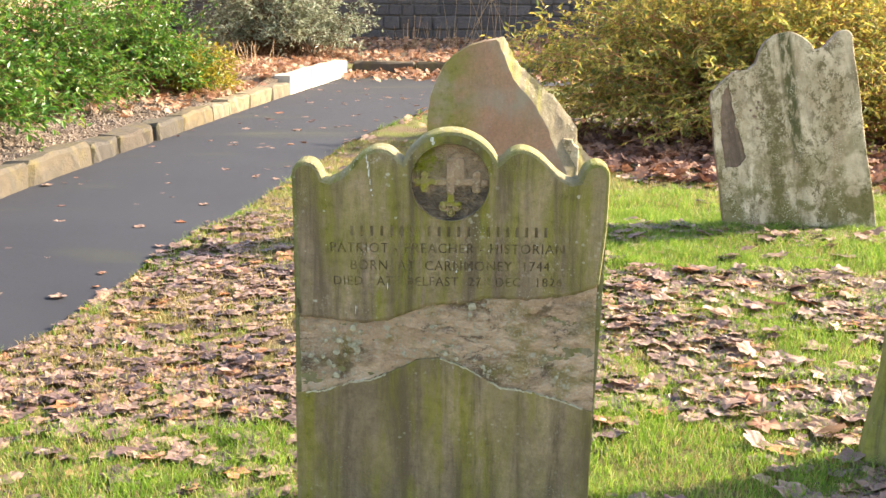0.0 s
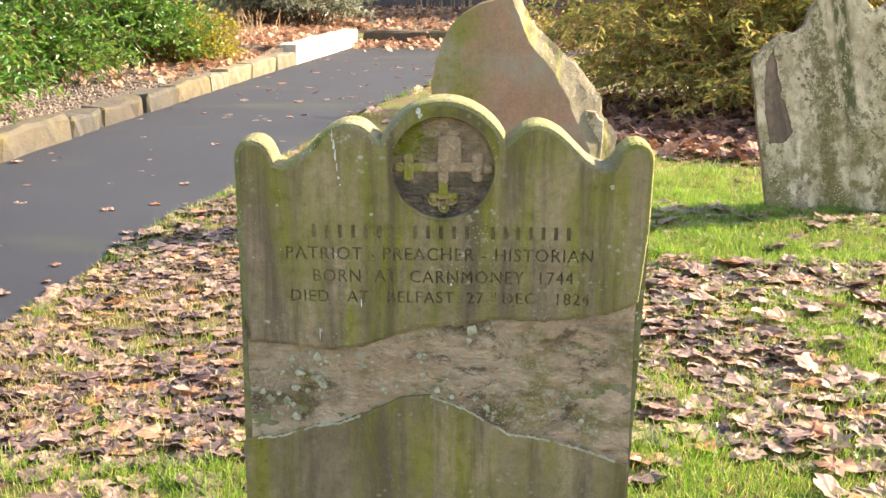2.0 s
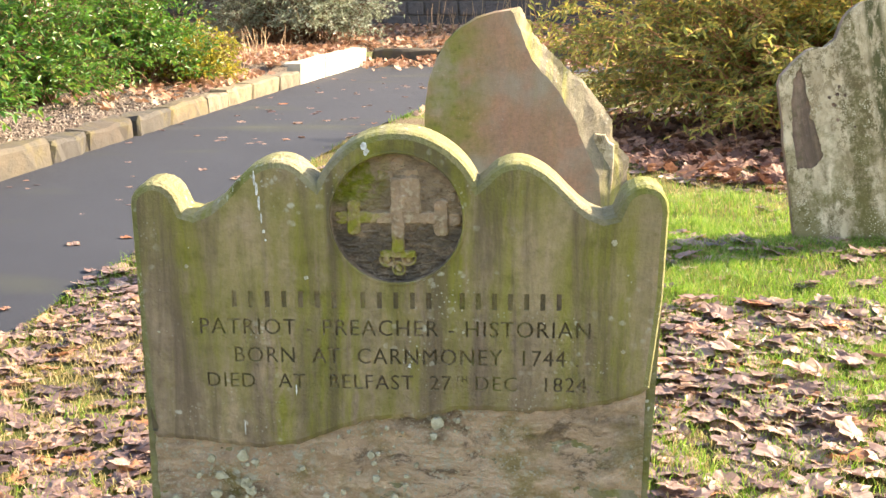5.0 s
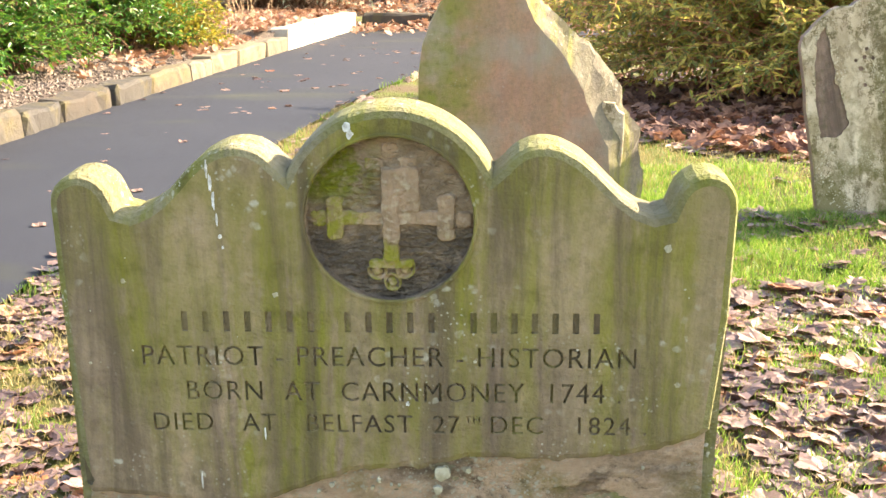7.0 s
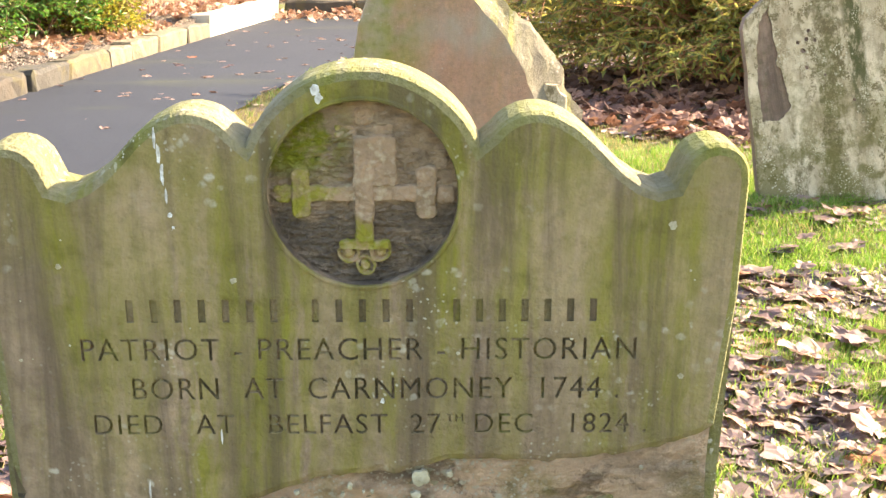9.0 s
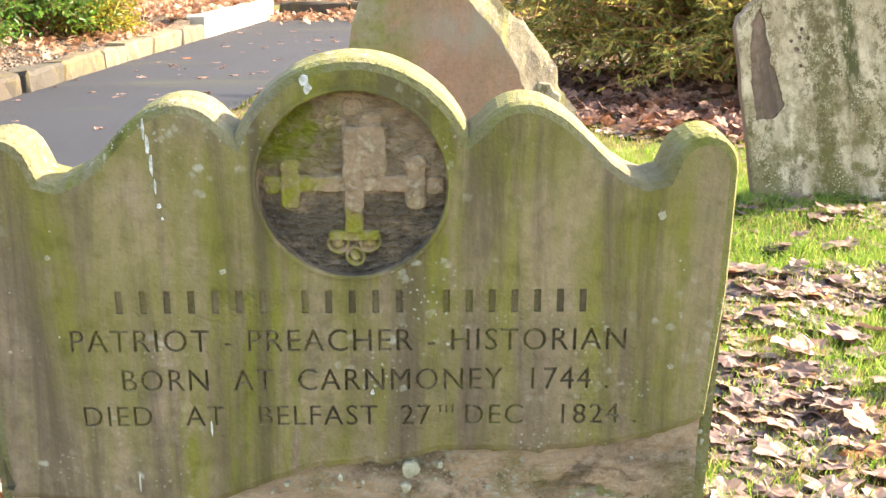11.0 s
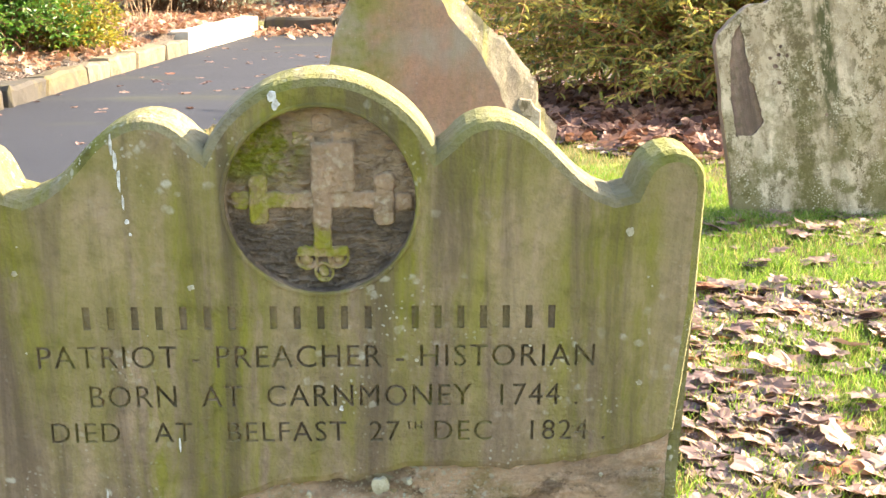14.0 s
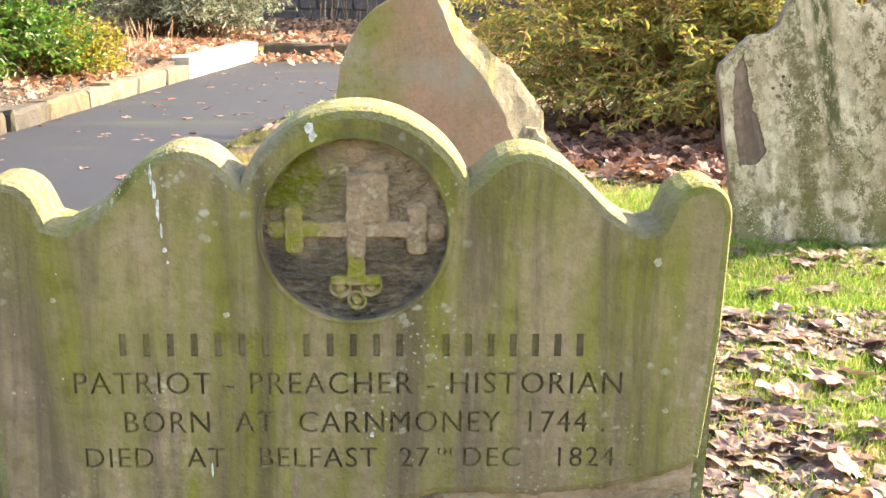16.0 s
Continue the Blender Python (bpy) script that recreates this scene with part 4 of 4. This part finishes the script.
for name, w, z0, z1 in (("base", 0.62, 0, 0.35), ("shaft", 0.5, 0.35, 2.9), ("cap", 0.66, 2.9, 3.1)):
    bm = bmesh.new()
    bmesh.ops.create_cube(bm, size=1.0)
    bm.transform(Matrix.Translation((0, 0, (z0 + z1) / 2)) @ Matrix.Diagonal((w, w, z1 - z0, 1)))
    bmesh.ops.bevel(bm, geom=bm.edges[:], offset=0.015, segments=2, affect="EDGES")
    part(name, bm, M_KERB_PALE, POST)


# ---- fallen leaves ----
def lobed_leaf(seed, size=1.0):
    """A palmate dead leaf with five lobes, a stalk and curled edges; returns verts, faces."""
    rnd = random.Random(seed)
    ring = []
    n = 20
    tips = [90, 35, 145, -25, 205]
    for i in range(n):
        a = -90 + 360 * i / n + rnd.uniform(-4, 4)
        near = min(abs((a - t + 180) % 360 - 180) for t in tips)
        r = 0.5 - 0.17 * min(near / 27.0, 1.0) + rnd.uniform(-0.07, 0.05)
        if abs((a + 90 + 180) % 360 - 180) < 15:
            r = 0.16
        ring.append((r * math.cos(radians(a)), r * math.sin(radians(a))))
    bend, twist, cup = rnd.uniform(-0.2, 0.28), rnd.uniform(-0.25, 0.25), rnd.uniform(-0.2, 0.35)

    def lift(x, y):
        return 0.05 + bend * x * x + twist * x * y + cup * y * y + 0.028 * math.sin(9 * x + seed) + 0.026 * math.sin(12 * y + 2 * seed) + 0.02 * math.sin(17 * (x + y) + seed)

    verts = [(0.0, -0.05, lift(0, -0.05) - 0.03)]
    verts += [(0.55 * x, 0.55 * y, lift(0.55 * x, 0.55 * y)) for x, y in ring] + [(x, y, lift(x, y)) for x, y in ring]
    faces = [(0, 1 + i, 1 + (i + 1) % n) for i in range(n)]
    faces += [(1 + i, 1 + n + i, 1 + n + (i + 1) % n, 1 + (i + 1) % n) for i in range(n)]
    k = len(verts)
    verts += [(-0.012, -0.12, 0.04), (0.012, -0.12, 0.04), (0.02 + rnd.uniform(-.1, .1), -0.55, 0.02)]
    faces += [(k, k + 1, k + 2)]
    return [tuple(c * size for c in v) for v in verts], faces


LEAVES = [lobed_leaf(k) for k in range(18)]


def scatter(name, spots, material, rnd):
    """Joins leaves at (x, y, z, size, tilt) into one mesh."""
    vs, fs, off = [], [], 0
    for x, y, z, size, tilt in spots:
        lv, lf = rnd.choice(LEAVES)
        lv = np.array(lv) * size
        m3 = np.array(Euler((rnd.gauss(0, tilt), rnd.gauss(0, tilt), rnd.uniform(0, 6.3))).to_matrix())
        vs.append(lv @ m3.T + np.array((x, y, z)))
        fs += [tuple(i + off for i in fc) for fc in lf]
        off += len(lv)
    vs = np.concatenate(vs)
    me = bpy.data.meshes.new(name)
    me.from_pydata(vs.tolist(), [], fs)
    me.materials.append(material)
    return me


def patch(x, y, s, k):
    return 0.5 + 0.9 * noise.noise(Vector((x * s + k * 3.1, y * s, k)))


def leaf_share(x, y):
    """How thickly leaves cover the turf."""
    edge = path_edge(y) if y < 17 else -9
    if x < edge or y > 17:
        return 0.0
    if math.hypot((x - 3.2) / 3.2, (y - 9.4) / 3.9) < 1.0:
        return 1.0
    if x < 0.35 and y < 7:
        return 0.45 + 0.75 * patch(x, y, 1.3, 1) - (0.45 if y < 0.7 else 0)
    if 0.9 < x < 3.0 and 3.75 < y < 4.3:
        return 0.55
    if y < 3.1:
        return 1.1 * max(0.0, patch(x, y, 1.5, 2) + 0.22) ** 1.2 - (0.4 if y < 0.9 else 0.0)
    if y < 5.2:
        return 0.12 * patch(x, y, 1.5, 3)
    return 0.25 * max(0.0, patch(x, y, 0.8, 4) - 0.2)


rnd = random.Random(11)
spots = []
while len(spots) < 12500:
    y = rnd.uniform(-3.5, 12.5) if rnd.random() < 0.5 else rnd.uniform(-0.9, 4.5)
    x = rnd.uniform(-2.3, 6.5) if y > 3 else rnd.uniform(-2.3, 3.4)
    if rnd.random() < leaf_share(x, y):
        spots.append((x, y, turf_z(x, y) + rnd.uniform(0.0, 0.016), (0.035 + 0.115 * rnd.random() ** 1.6 if x < 0.3 else 0.04 + 0.15 * rnd.random() ** 1.3), 0.09))
litter = tagged(part("leaf_litter", scatter("leaf_litter", spots, M_LITTER, rnd), None), "damp brown fallen maple leaves lying over turf", "fallen leaves", kind="stuff")

spots = []
while len(spots) < 5600:
    u = rnd.random()
    if u < 0.42:      # raised bed at the back
        x, y = rnd.uniform(-2.9, 6.5), rnd.uniform(21.2, 25)
        z = 0.23 + 0.10 * (y - 21.15)
    elif u < 0.55:    # drift before the back kerb
        x, y = rnd.uniform(-2.7, 5.0), 20.9 - abs(rnd.gauss(0, 0.75))
        z = 0.01 + rnd.random() * 0.12 * max(0, 1 - (20.9 - y))
    elif u < 0.60:    # soil beyond the broken stone, beside the shrub
        x, y = rnd.uniform(-0.9, 4.0), rnd.uniform(10.0, 20.5)
        if y < 18.6 and x < path_edge(y) - 0.1:
            continue
        z = turf_z(x, y) + 0.01 if y < 18.5 else 0.02
    else:             # side bed
        y = rnd.uniform(7, 24.5)
        if rnd.random() > (y - 9.5) / 5:
            continue
        x = kerb_x(min(y, 21)) - 0.25 - abs(rnd.gauss(0, 1.1))
        z = bed_z(x, min(y, 21)) + 0.09 * max(0, y - 21)
    spots.append((x, y, z + rnd.uniform(0.0, 0.05), rnd.uniform(0.09, 0.17), 0.5))
tagged(part("dry_leaf_drift", scatter("dry_leaf_drift", spots, M_DRYLEAF, rnd), None), "dry tan fallen leaves drifted over the raised beds", "fallen leaves", kind="stuff")

spots = []
while len(spots) < 2600:
    x, y = rnd.uniform(0.3, 5.6), rnd.uniform(5.6, 10.5)
    if math.hypot((x - 3.1) / 2.9, (y - 9.4) / 3.8) < 1.0:
        spots.append((x, y, turf_z(x, y) + rnd.uniform(0.02, 0.09), rnd.uniform(0.09, 0.2), 0.4))
tagged(part("shrub_litter", scatter("shrub_litter", spots, M_RUST, rnd), None), "deep rusty brown leaf litter under the golden shrub", "fallen leaves", kind="stuff")

m = Mat("single_fallen_leaf", 0.6, 0.35)
c = m.ramp(m.chance(), (0.0, (0.12, 0.065, 0.055)), (0.3, (0.20, 0.125, 0.10)), (0.55, (0.26, 0.165, 0.125)), (0.85, (0.33, 0.225, 0.16)), (1.0, (0.32, 0.12, 0.05)))
m.colour(m.mix(m.ramp(m.noise(30, 3), (0.35, 0.0), (0.75, 0.5)), c, (0.10, 0.05, 0.035)))
m.leafy(0.2)
M_ONELEAF = m.m
leaf_meshes = []
for lv, lf in LEAVES:
    me = mesh_of("fallen_leaf", lv, lf)
    me.materials.append(M_ONELEAF)
    leaf_meshes.append(me)


def drop_leaf(x, y, z, size, parent, tilt=0.2):
    ob = new("fallen_leaf", rnd.choice(leaf_meshes))
    ob.parent = parent
    ob.matrix_basis = Matrix.Translation((x, y, z)) @ Euler((rnd.gauss(0, tilt), rnd.gauss(0, tilt), rnd.uniform(0, 6.3))).to_matrix().to_4x4() @ Matrix.Scale(size, 4)


count = 0
while count < 150:      # on the asphalt
    y = rnd.uniform(1.5, 20.5)
    lo, hi = kerb_x(y) + 0.1, (path_edge(y) if y < 17 else 6.0) - 0.05
    x = hi - (hi - lo) * rnd.random() ** 1.3
    drop_leaf(x, y, ground_z(y) + 0.008, rnd.uniform(0.04, 0.115) * (1.0 if y < 9 else 1.25), path, 0.06)
    count += 1
for x, y, s in ((-3.33, 3.83, 0.24), (-3.2, 3.75, 0.17), (-3.3, 4.5, 0.2), (-1.15, 9.2, 0.24), (-1.3, 8.9, 0.18)):
    drop_leaf(x, y, ground_z(y) + 0.015, s, path, 0.25)
count = 0
while count < 140:      # in the turf, near the stones
    x, y = rnd.uniform(0.55, 2.6), rnd.uniform(0.0, 4.0)
    if rnd.random() < leaf_share(x, y) + 0.05:
        drop_leaf(x, y, turf_z(x, y) + rnd.uniform(0.022, 0.042), rnd.uniform(0.09, 0.165), ground, 0.17)
        count += 1


# ---- grass ----
def blades(name, points, heights, widths, material, rnd):
    n = len(points)
    p = np.array(points)
    ang = rnd.uniform(0, 2 * np.pi, n)
    lean = rnd.uniform(0, 2 * np.pi, n)
    amt = rnd.uniform(0.15, 0.95, n) * heights
    side = np.stack([np.cos(ang), np.sin(ang), np.zeros(n)], 1) * (widths / 2)[:, None]
    bend = np.stack([np.cos(lean) * amt, np.sin(lean) * amt, np.zeros(n)], 1)
    up = np.zeros((n, 3))
    up[:, 2] = heights
    v = np.stack([p - side, p + side, p + up * 0.6 + bend * 0.35 - side * 0.8, p + up * 0.6 + bend * 0.35 + side * 0.8, p + up * 0.93 + bend], 1).reshape(-1, 3)
    o = (np.arange(n) * 5)[:, None]
    me = bpy.data.meshes.new(name)
    tri = np.concatenate([o + np.array([[0, 1, 3]]), o + np.array([[0, 3, 2]]), o + np.array([[2, 3, 4]])], 1).reshape(-1, 3)
    me.from_pydata(v.tolist(), [], tri.tolist())
    me.materials.append(material)
    return me


def green_share(x, y):
    edge = path_edge(y) if y < 17 else 99
    if x < edge - 0.03:
        return 0.0
    if x < edge + 0.14:
        return 0.55 * max(0.0, patch(x, y, 2.2, 6))
    if math.hypot((x - 3.2) / 3.0, (y - 9.4) / 3.7) < 1.0:
        return 0.0
    if x < 0.35 and y > 0.7:
        return 0.22 * max(0.0, patch(x, y, 1.7, 7) - 0.3)
    if y < 1.0:
        return 0.55 + 0.5 * patch(x, y, 1.5, 8)
    if y < 3.1:
        return 0.22 + 0.75 * max(0.0, 1.0 - leaf_share(x, y) - 0.1)
    if y > 5.7 and x < 2.6:
        return 0.12 * patch(x, y, 1.3, 9)
    return 0.9 + 0.3 * patch(x, y, 1.0, 9)


rn = np.random.RandomState(5)
pts, hs, ws = [], [], []
while len(pts) < 240000:
    u = rnd.random()
    y = rnd.uniform(-3.5, -0.5) if u < 0.05 else rnd.uniform(-0.6, 4.7) if u < 0.70 else rnd.uniform(4.7, 7.5) if u < 0.86 else rnd.uniform(7.5, 16.5)
    x = rnd.uniform(-2.4, 3.6) if y < 4.7 else rnd.uniform(-1.8, 6) if y < 7.5 else rnd.uniform(-1.8, 13)
    g = green_share(x, y)
    if rnd.random() > g:
        continue
    far_k = 1.0 if y < 4.6 else 1.0 + 0.22 * (y - 4.6)
    tuft = 0.6 + 0.8 * max(0.0, patch(x, y, 3.5, 12))
    for _ in range(3):
        xx, yy = x + rnd.gauss(0, 0.014 * far_k), y + rnd.gauss(0, 0.014 * far_k)
        pts.append((xx, yy, turf_z(xx, yy) - 0.005))
        hs.append(rnd.uniform(0.025, 0.062) * tuft * min(far_k, 1.25))
        ws.append(rnd.uniform(0.0024, 0.0042) * far_k)
tagged(part("grass", blades("grass", pts, np.array(hs), np.array(ws), M_GRASS, rn), None), "short bright green turf grass around the stones", "grass", kind="stuff")
pts, hs, ws = [], [], []
while len(pts) < 75000:
    y = rnd.uniform(-0.8, 9)
    x = rnd.uniform(-2.2, 3.4)
    if x < path_edge(y) or rnd.random() > (0.9 * max(0.0, patch(x, y, 1.2, 15)) if x < 0.4 else 0.8 * max(0.0, patch(x, y, 1.2, 16) - 0.15)):
        continue
    for _ in range(3):
        xx, yy = x + rnd.gauss(0, 0.03), y + rnd.gauss(0, 0.03)
        pts.append((xx, yy, turf_z(xx, yy)))
        hs.append(rnd.uniform(0.015, 0.05))
        ws.append(rnd.uniform(0.003, 0.005))
tagged(part("dry_grass", blades("dry_grass", pts, np.array(hs), np.array(ws), M_STRAW, rn), None), "yellowed flattened dry grass between the leaves", "grass", kind="stuff")


# ---- shrubs ----
def tube(verts, faces, pts, r0, r1, sides=4):
    """A tapered twig along pts, appended to verts and faces."""
    n = len(pts)
    start = len(verts)
    for i, p in enumerate(pts):
        d = (pts[min(i + 1, n - 1)] - pts[max(i - 1, 0)]).normalized()
        u = d.orthogonal().normalized()
        w = d.cross(u)
        r = r0 + (r1 - r0) * i / (n - 1)
        for k in range(sides):
            a = 2 * math.pi * k / sides
            verts.append(p + (u * math.cos(a) + w * math.sin(a)) * r)
    for i in range(n - 1):
        for k in range(sides):
            a, b = start + i * sides + k, start + i * sides + (k + 1) % sides
            faces.append((a, b, b + sides, a + sides))


def shrub(name, at, rx, ry, height, stems, twigs, leaf, width, pairs, leaf_material, twig_material, label, seed, skirt=0.1, droop=0.2, extra=None, spread=0.3, fill=(0.55, 1.0)):
    """Stems fan out of the root, carry twigs, and the twigs carry paired leaves."""
    rnd = random.Random(seed)
    root = empty(name, at, label, "shrub")
    tv, tf, base, way, size = [], [], [], [], []
    for s in range(stems):
        az = rnd.uniform(0, 2 * math.pi)
        el = math.asin(min(1.0, skirt + (1 - skirt) * rnd.random() ** 0.8))
        k = rnd.uniform(*fill) * (1 + 0.22 * noise.noise(Vector((math.cos(az) * 1.6 + seed, math.sin(az) * 1.6, el * 2))))
        tip = Vector((rx * k * math.cos(el) * math.cos(az), ry * k * math.cos(el) * math.sin(az), max(0.12, height * k * math.sin(el))))
        foot = Vector((rnd.gauss(0, spread * rx * 0.5), rnd.gauss(0, spread * ry * 0.5), -0.05))
        mid = foot.lerp(tip, 0.45) + Vector((0, 0, 0.25 * height * (1 - math.sin(el) * 0.6)))
        line = [foot * (1 - t) ** 2 + mid * 2 * t * (1 - t) + tip * t * t for t in (0, 0.2, 0.4, 0.6, 0.8, 1.0)]
        tube(tv, tf, line, 0.006 + 0.004 * height, 0.002)
        for q in range(twigs):
            t = 0.32 + 0.68 * rnd.random() ** 0.7
            p = foot * (1 - t) ** 2 + mid * 2 * t * (1 - t) + tip * t * t
            out = Vector((p.x / rx, p.y / ry, 0.35 * p.z / height)).normalized() * 0.8 + Vector((rnd.gauss(0, 0.6), rnd.gauss(0, 0.6), rnd.gauss(0.15, 0.5)))
            out = out.normalized()
            ln = rnd.uniform(0.12, 0.34) * (0.6 + 0.3 * height)
            end = p + out * ln - Vector((0, 0, droop * ln))
            tube(tv, tf, [p, p.lerp(end, 0.5) + Vector((0, 0, 0.02)), end], 0.003, 0.0012, 3)
            for j in range(pairs):
                u = (j + 0.6) / pairs
                b = p.lerp(end, u)
                for sgn in (-1, 1):
                    side = out.cross(Vector((0, 0, 1)))
                    side = side.normalized() if side.length > 0.01 else Vector((1, 0, 0))
                    d = (out * 0.6 + side * sgn * 0.8 + Vector((rnd.gauss(0, 0.3), rnd.gauss(0, 0.3), rnd.gauss(0.05 - droop, 0.55)))).normalized()
                    base.append(b), way.append(d), size.append(rnd.uniform(0.6, 1.15))
    n = len(base)
    B, D, S = np.array(base), np.array(way), np.array(size)[:, None]
    N = np.cross(D, np.random.RandomState(seed).normal(0, 1, (n, 3)) * 0.5 + np.array((0, 0, 1.0)))
    N /= np.linalg.norm(N, axis=1)[:, None] + 1e-9
    U = np.cross(N, D)
    L, W = leaf * S, width * S
    v = np.stack([B, B + D * L * 0.3 + N * W * 0.42 + U * W * 0.14, B + D * L * 0.65 + N * W * 0.40 + U * W * 0.10, B + D * L - U * L * 0.12,
                  B + D * L * 0.65 - N * W * 0.40 + U * W * 0.10, B + D * L * 0.3 - N * W * 0.42 + U * W * 0.14], 1).reshape(-1, 3)
    o = (np.arange(n) * 6)[:, None]
    quads = np.concatenate([o + np.array([[0, 1, 2, 3]]), o + np.array([[0, 3, 4, 5]])], 1).reshape(-1, 4)
    me = bpy.data.meshes.new("foliage")
    me.from_pydata(v.tolist(), [], quads.tolist())
    part("branchwork", mesh_of("branchwork", tv, tf), twig_material, root)
    part("foliage", me, leaf_material, root)
    return root


def bed_top(x, y):
    return bed_z(x, min(y, 21)) + 0.09 * max(0, y - 21)


for at, rx, ry, h, seed, label in (((-4.75, 6.9), 1.25, 1.1, 1.65, 21, "broad bright green privet shrub beside the gravel bed"),
                                   ((-4.85, 9.9), 1.2, 1.25, 1.85, 22, "tall bright green privet shrub with glossy leaves"),
                                   ((-4.55, 12.6), 1.15, 1.3, 1.95, 23, "tall green privet shrub beside yellowing growth"),
                                   ((-6.9, 7.6), 1.1, 1.2, 1.35, 24, "low dark green privet shrub by the wall")):
    shrub("green_shrub", (*at, bed_top(*at) - 0.02), rx, ry, h, 150, 11, 0.085, 0.036, 3, M_PRIVET, M_BARK, label, seed, 0.0, 0.1)["group"] = "green shrubs in the side bed"
shrub("yellow_shrub", (-4.0, 13.4, bed_top(-4.0, 13.4)), 0.75, 1.1, 0.75, 90, 9, 0.08, 0.03, 3, M_YELLOWGREEN, M_BARK, "low yellowing green shrub beside the kerb", 25, 0.0, 0.15)
shrub("silvery_shrub", (-4.2, 21.6, bed_top(-4.2, 21.6)), 2.2, 1.7, 2.4, 210, 15, 0.095, 0.034, 3, M_SILVER, M_BARK, "large grey-green silvery shrub before the wall", 26, 0.0, 0.25)
shrub("golden_shrub", (3.15, 9.6, 0.0), 3.1, 2.5, 2.4, 520, 14, 0.085, 0.030, 4, M_GOLD, M_TWIG, "large yellow-green shrub with rusty brown twigs", 27, 0.03, 0.3, spread=0.35, fill=(0.62, 1.0))


# ---- dry stems by the back wall ----
def stems(name, at, n, height, spread, label, seed):
    rnd = random.Random(seed)
    tv, tf = [], []
    for _ in range(n):
        p = Vector((rnd.gauss(0, spread), rnd.gauss(0, spread * 0.5), -0.05))
        h = height * rnd.uniform(0.5, 1.1)
        q = p + Vector((rnd.gauss(0, 0.18) * h, rnd.gauss(0, 0.1) * h, h))
        tube(tv, tf, [p, p.lerp(q, 0.5) + Vector((rnd.gauss(0, 0.03), 0, 0)), q], 0.009, 0.004, 3)
    ob = part(name, mesh_of(name, tv, tf), M_STEM)
    ob.location = at
    return tagged(ob, label, "dry plant", kind="stuff")


stems("dry_stems", (0.1, 24.0, 0.52), 16, 1.9, 0.45, "tall bare dry stems against the dark wall", 31)
stems("dry_stems", (-1.6, 23.2, 0.43), 10, 0.75, 0.16, "upright clump of dry brown stems", 32)
stems("dry_stems", (-0.7, 23.4, 0.45), 22, 0.6, 0.4, "short dry brown stems among fallen leaves", 33)
stems("dry_stems", (-4.1, 15.4, bed_top(-4.1, 15.4)), 26, 0.55, 0.16, "straw-coloured dry stems beside the kerb", 34)
stems("dry_stems", (-4.0, 17.6, bed_top(-4.0, 17.6)), 22, 0.5, 0.2, "straw-coloured dry stems in the leaf bed", 35)


# ---- gravel on the side bed ----
chip = [(1, 0, 0), (-0.7, 0.8, 0), (-0.6, -0.9, 0), (0.1, 0.1, 0.75), (0.0, 0.0, -0.4)]
chip_faces = [(0, 1, 3), (1, 2, 3), (2, 0, 3), (1, 0, 4), (2, 1, 4), (0, 2, 4)]
gv, gf = [], []
for _ in range(9000):
    y = rnd.uniform(1.5, 13.5)
    x = kerb_x(y) - 0.22 - abs(rnd.gauss(0, 0.75))
    s, a = rnd.uniform(0.008, 0.024), rnd.uniform(0, 6.3)
    c, sn, o = math.cos(a) * s, math.sin(a) * s, len(gv)
    z = bed_z(x, y) + 0.002
    gv += [(x + u * c - w * sn, y + u * sn + w * c, z + h * s) for u, w, h in chip]
    gf += [tuple(i + o for i in t) for t in chip_faces]
m = Mat("gravel_chips", 0.9, 0.25)
m.colour(m.ramp(m.island(), (0.0, (0.07, 0.052, 0.042)), (0.5, (0.14, 0.105, 0.08)), (1.0, (0.25, 0.205, 0.16))))
tagged(part("gravel", mesh_of("gravel", gv, gf), m.m), "loose buff gravel chips on the planting bed", "gravel", kind="stuff")
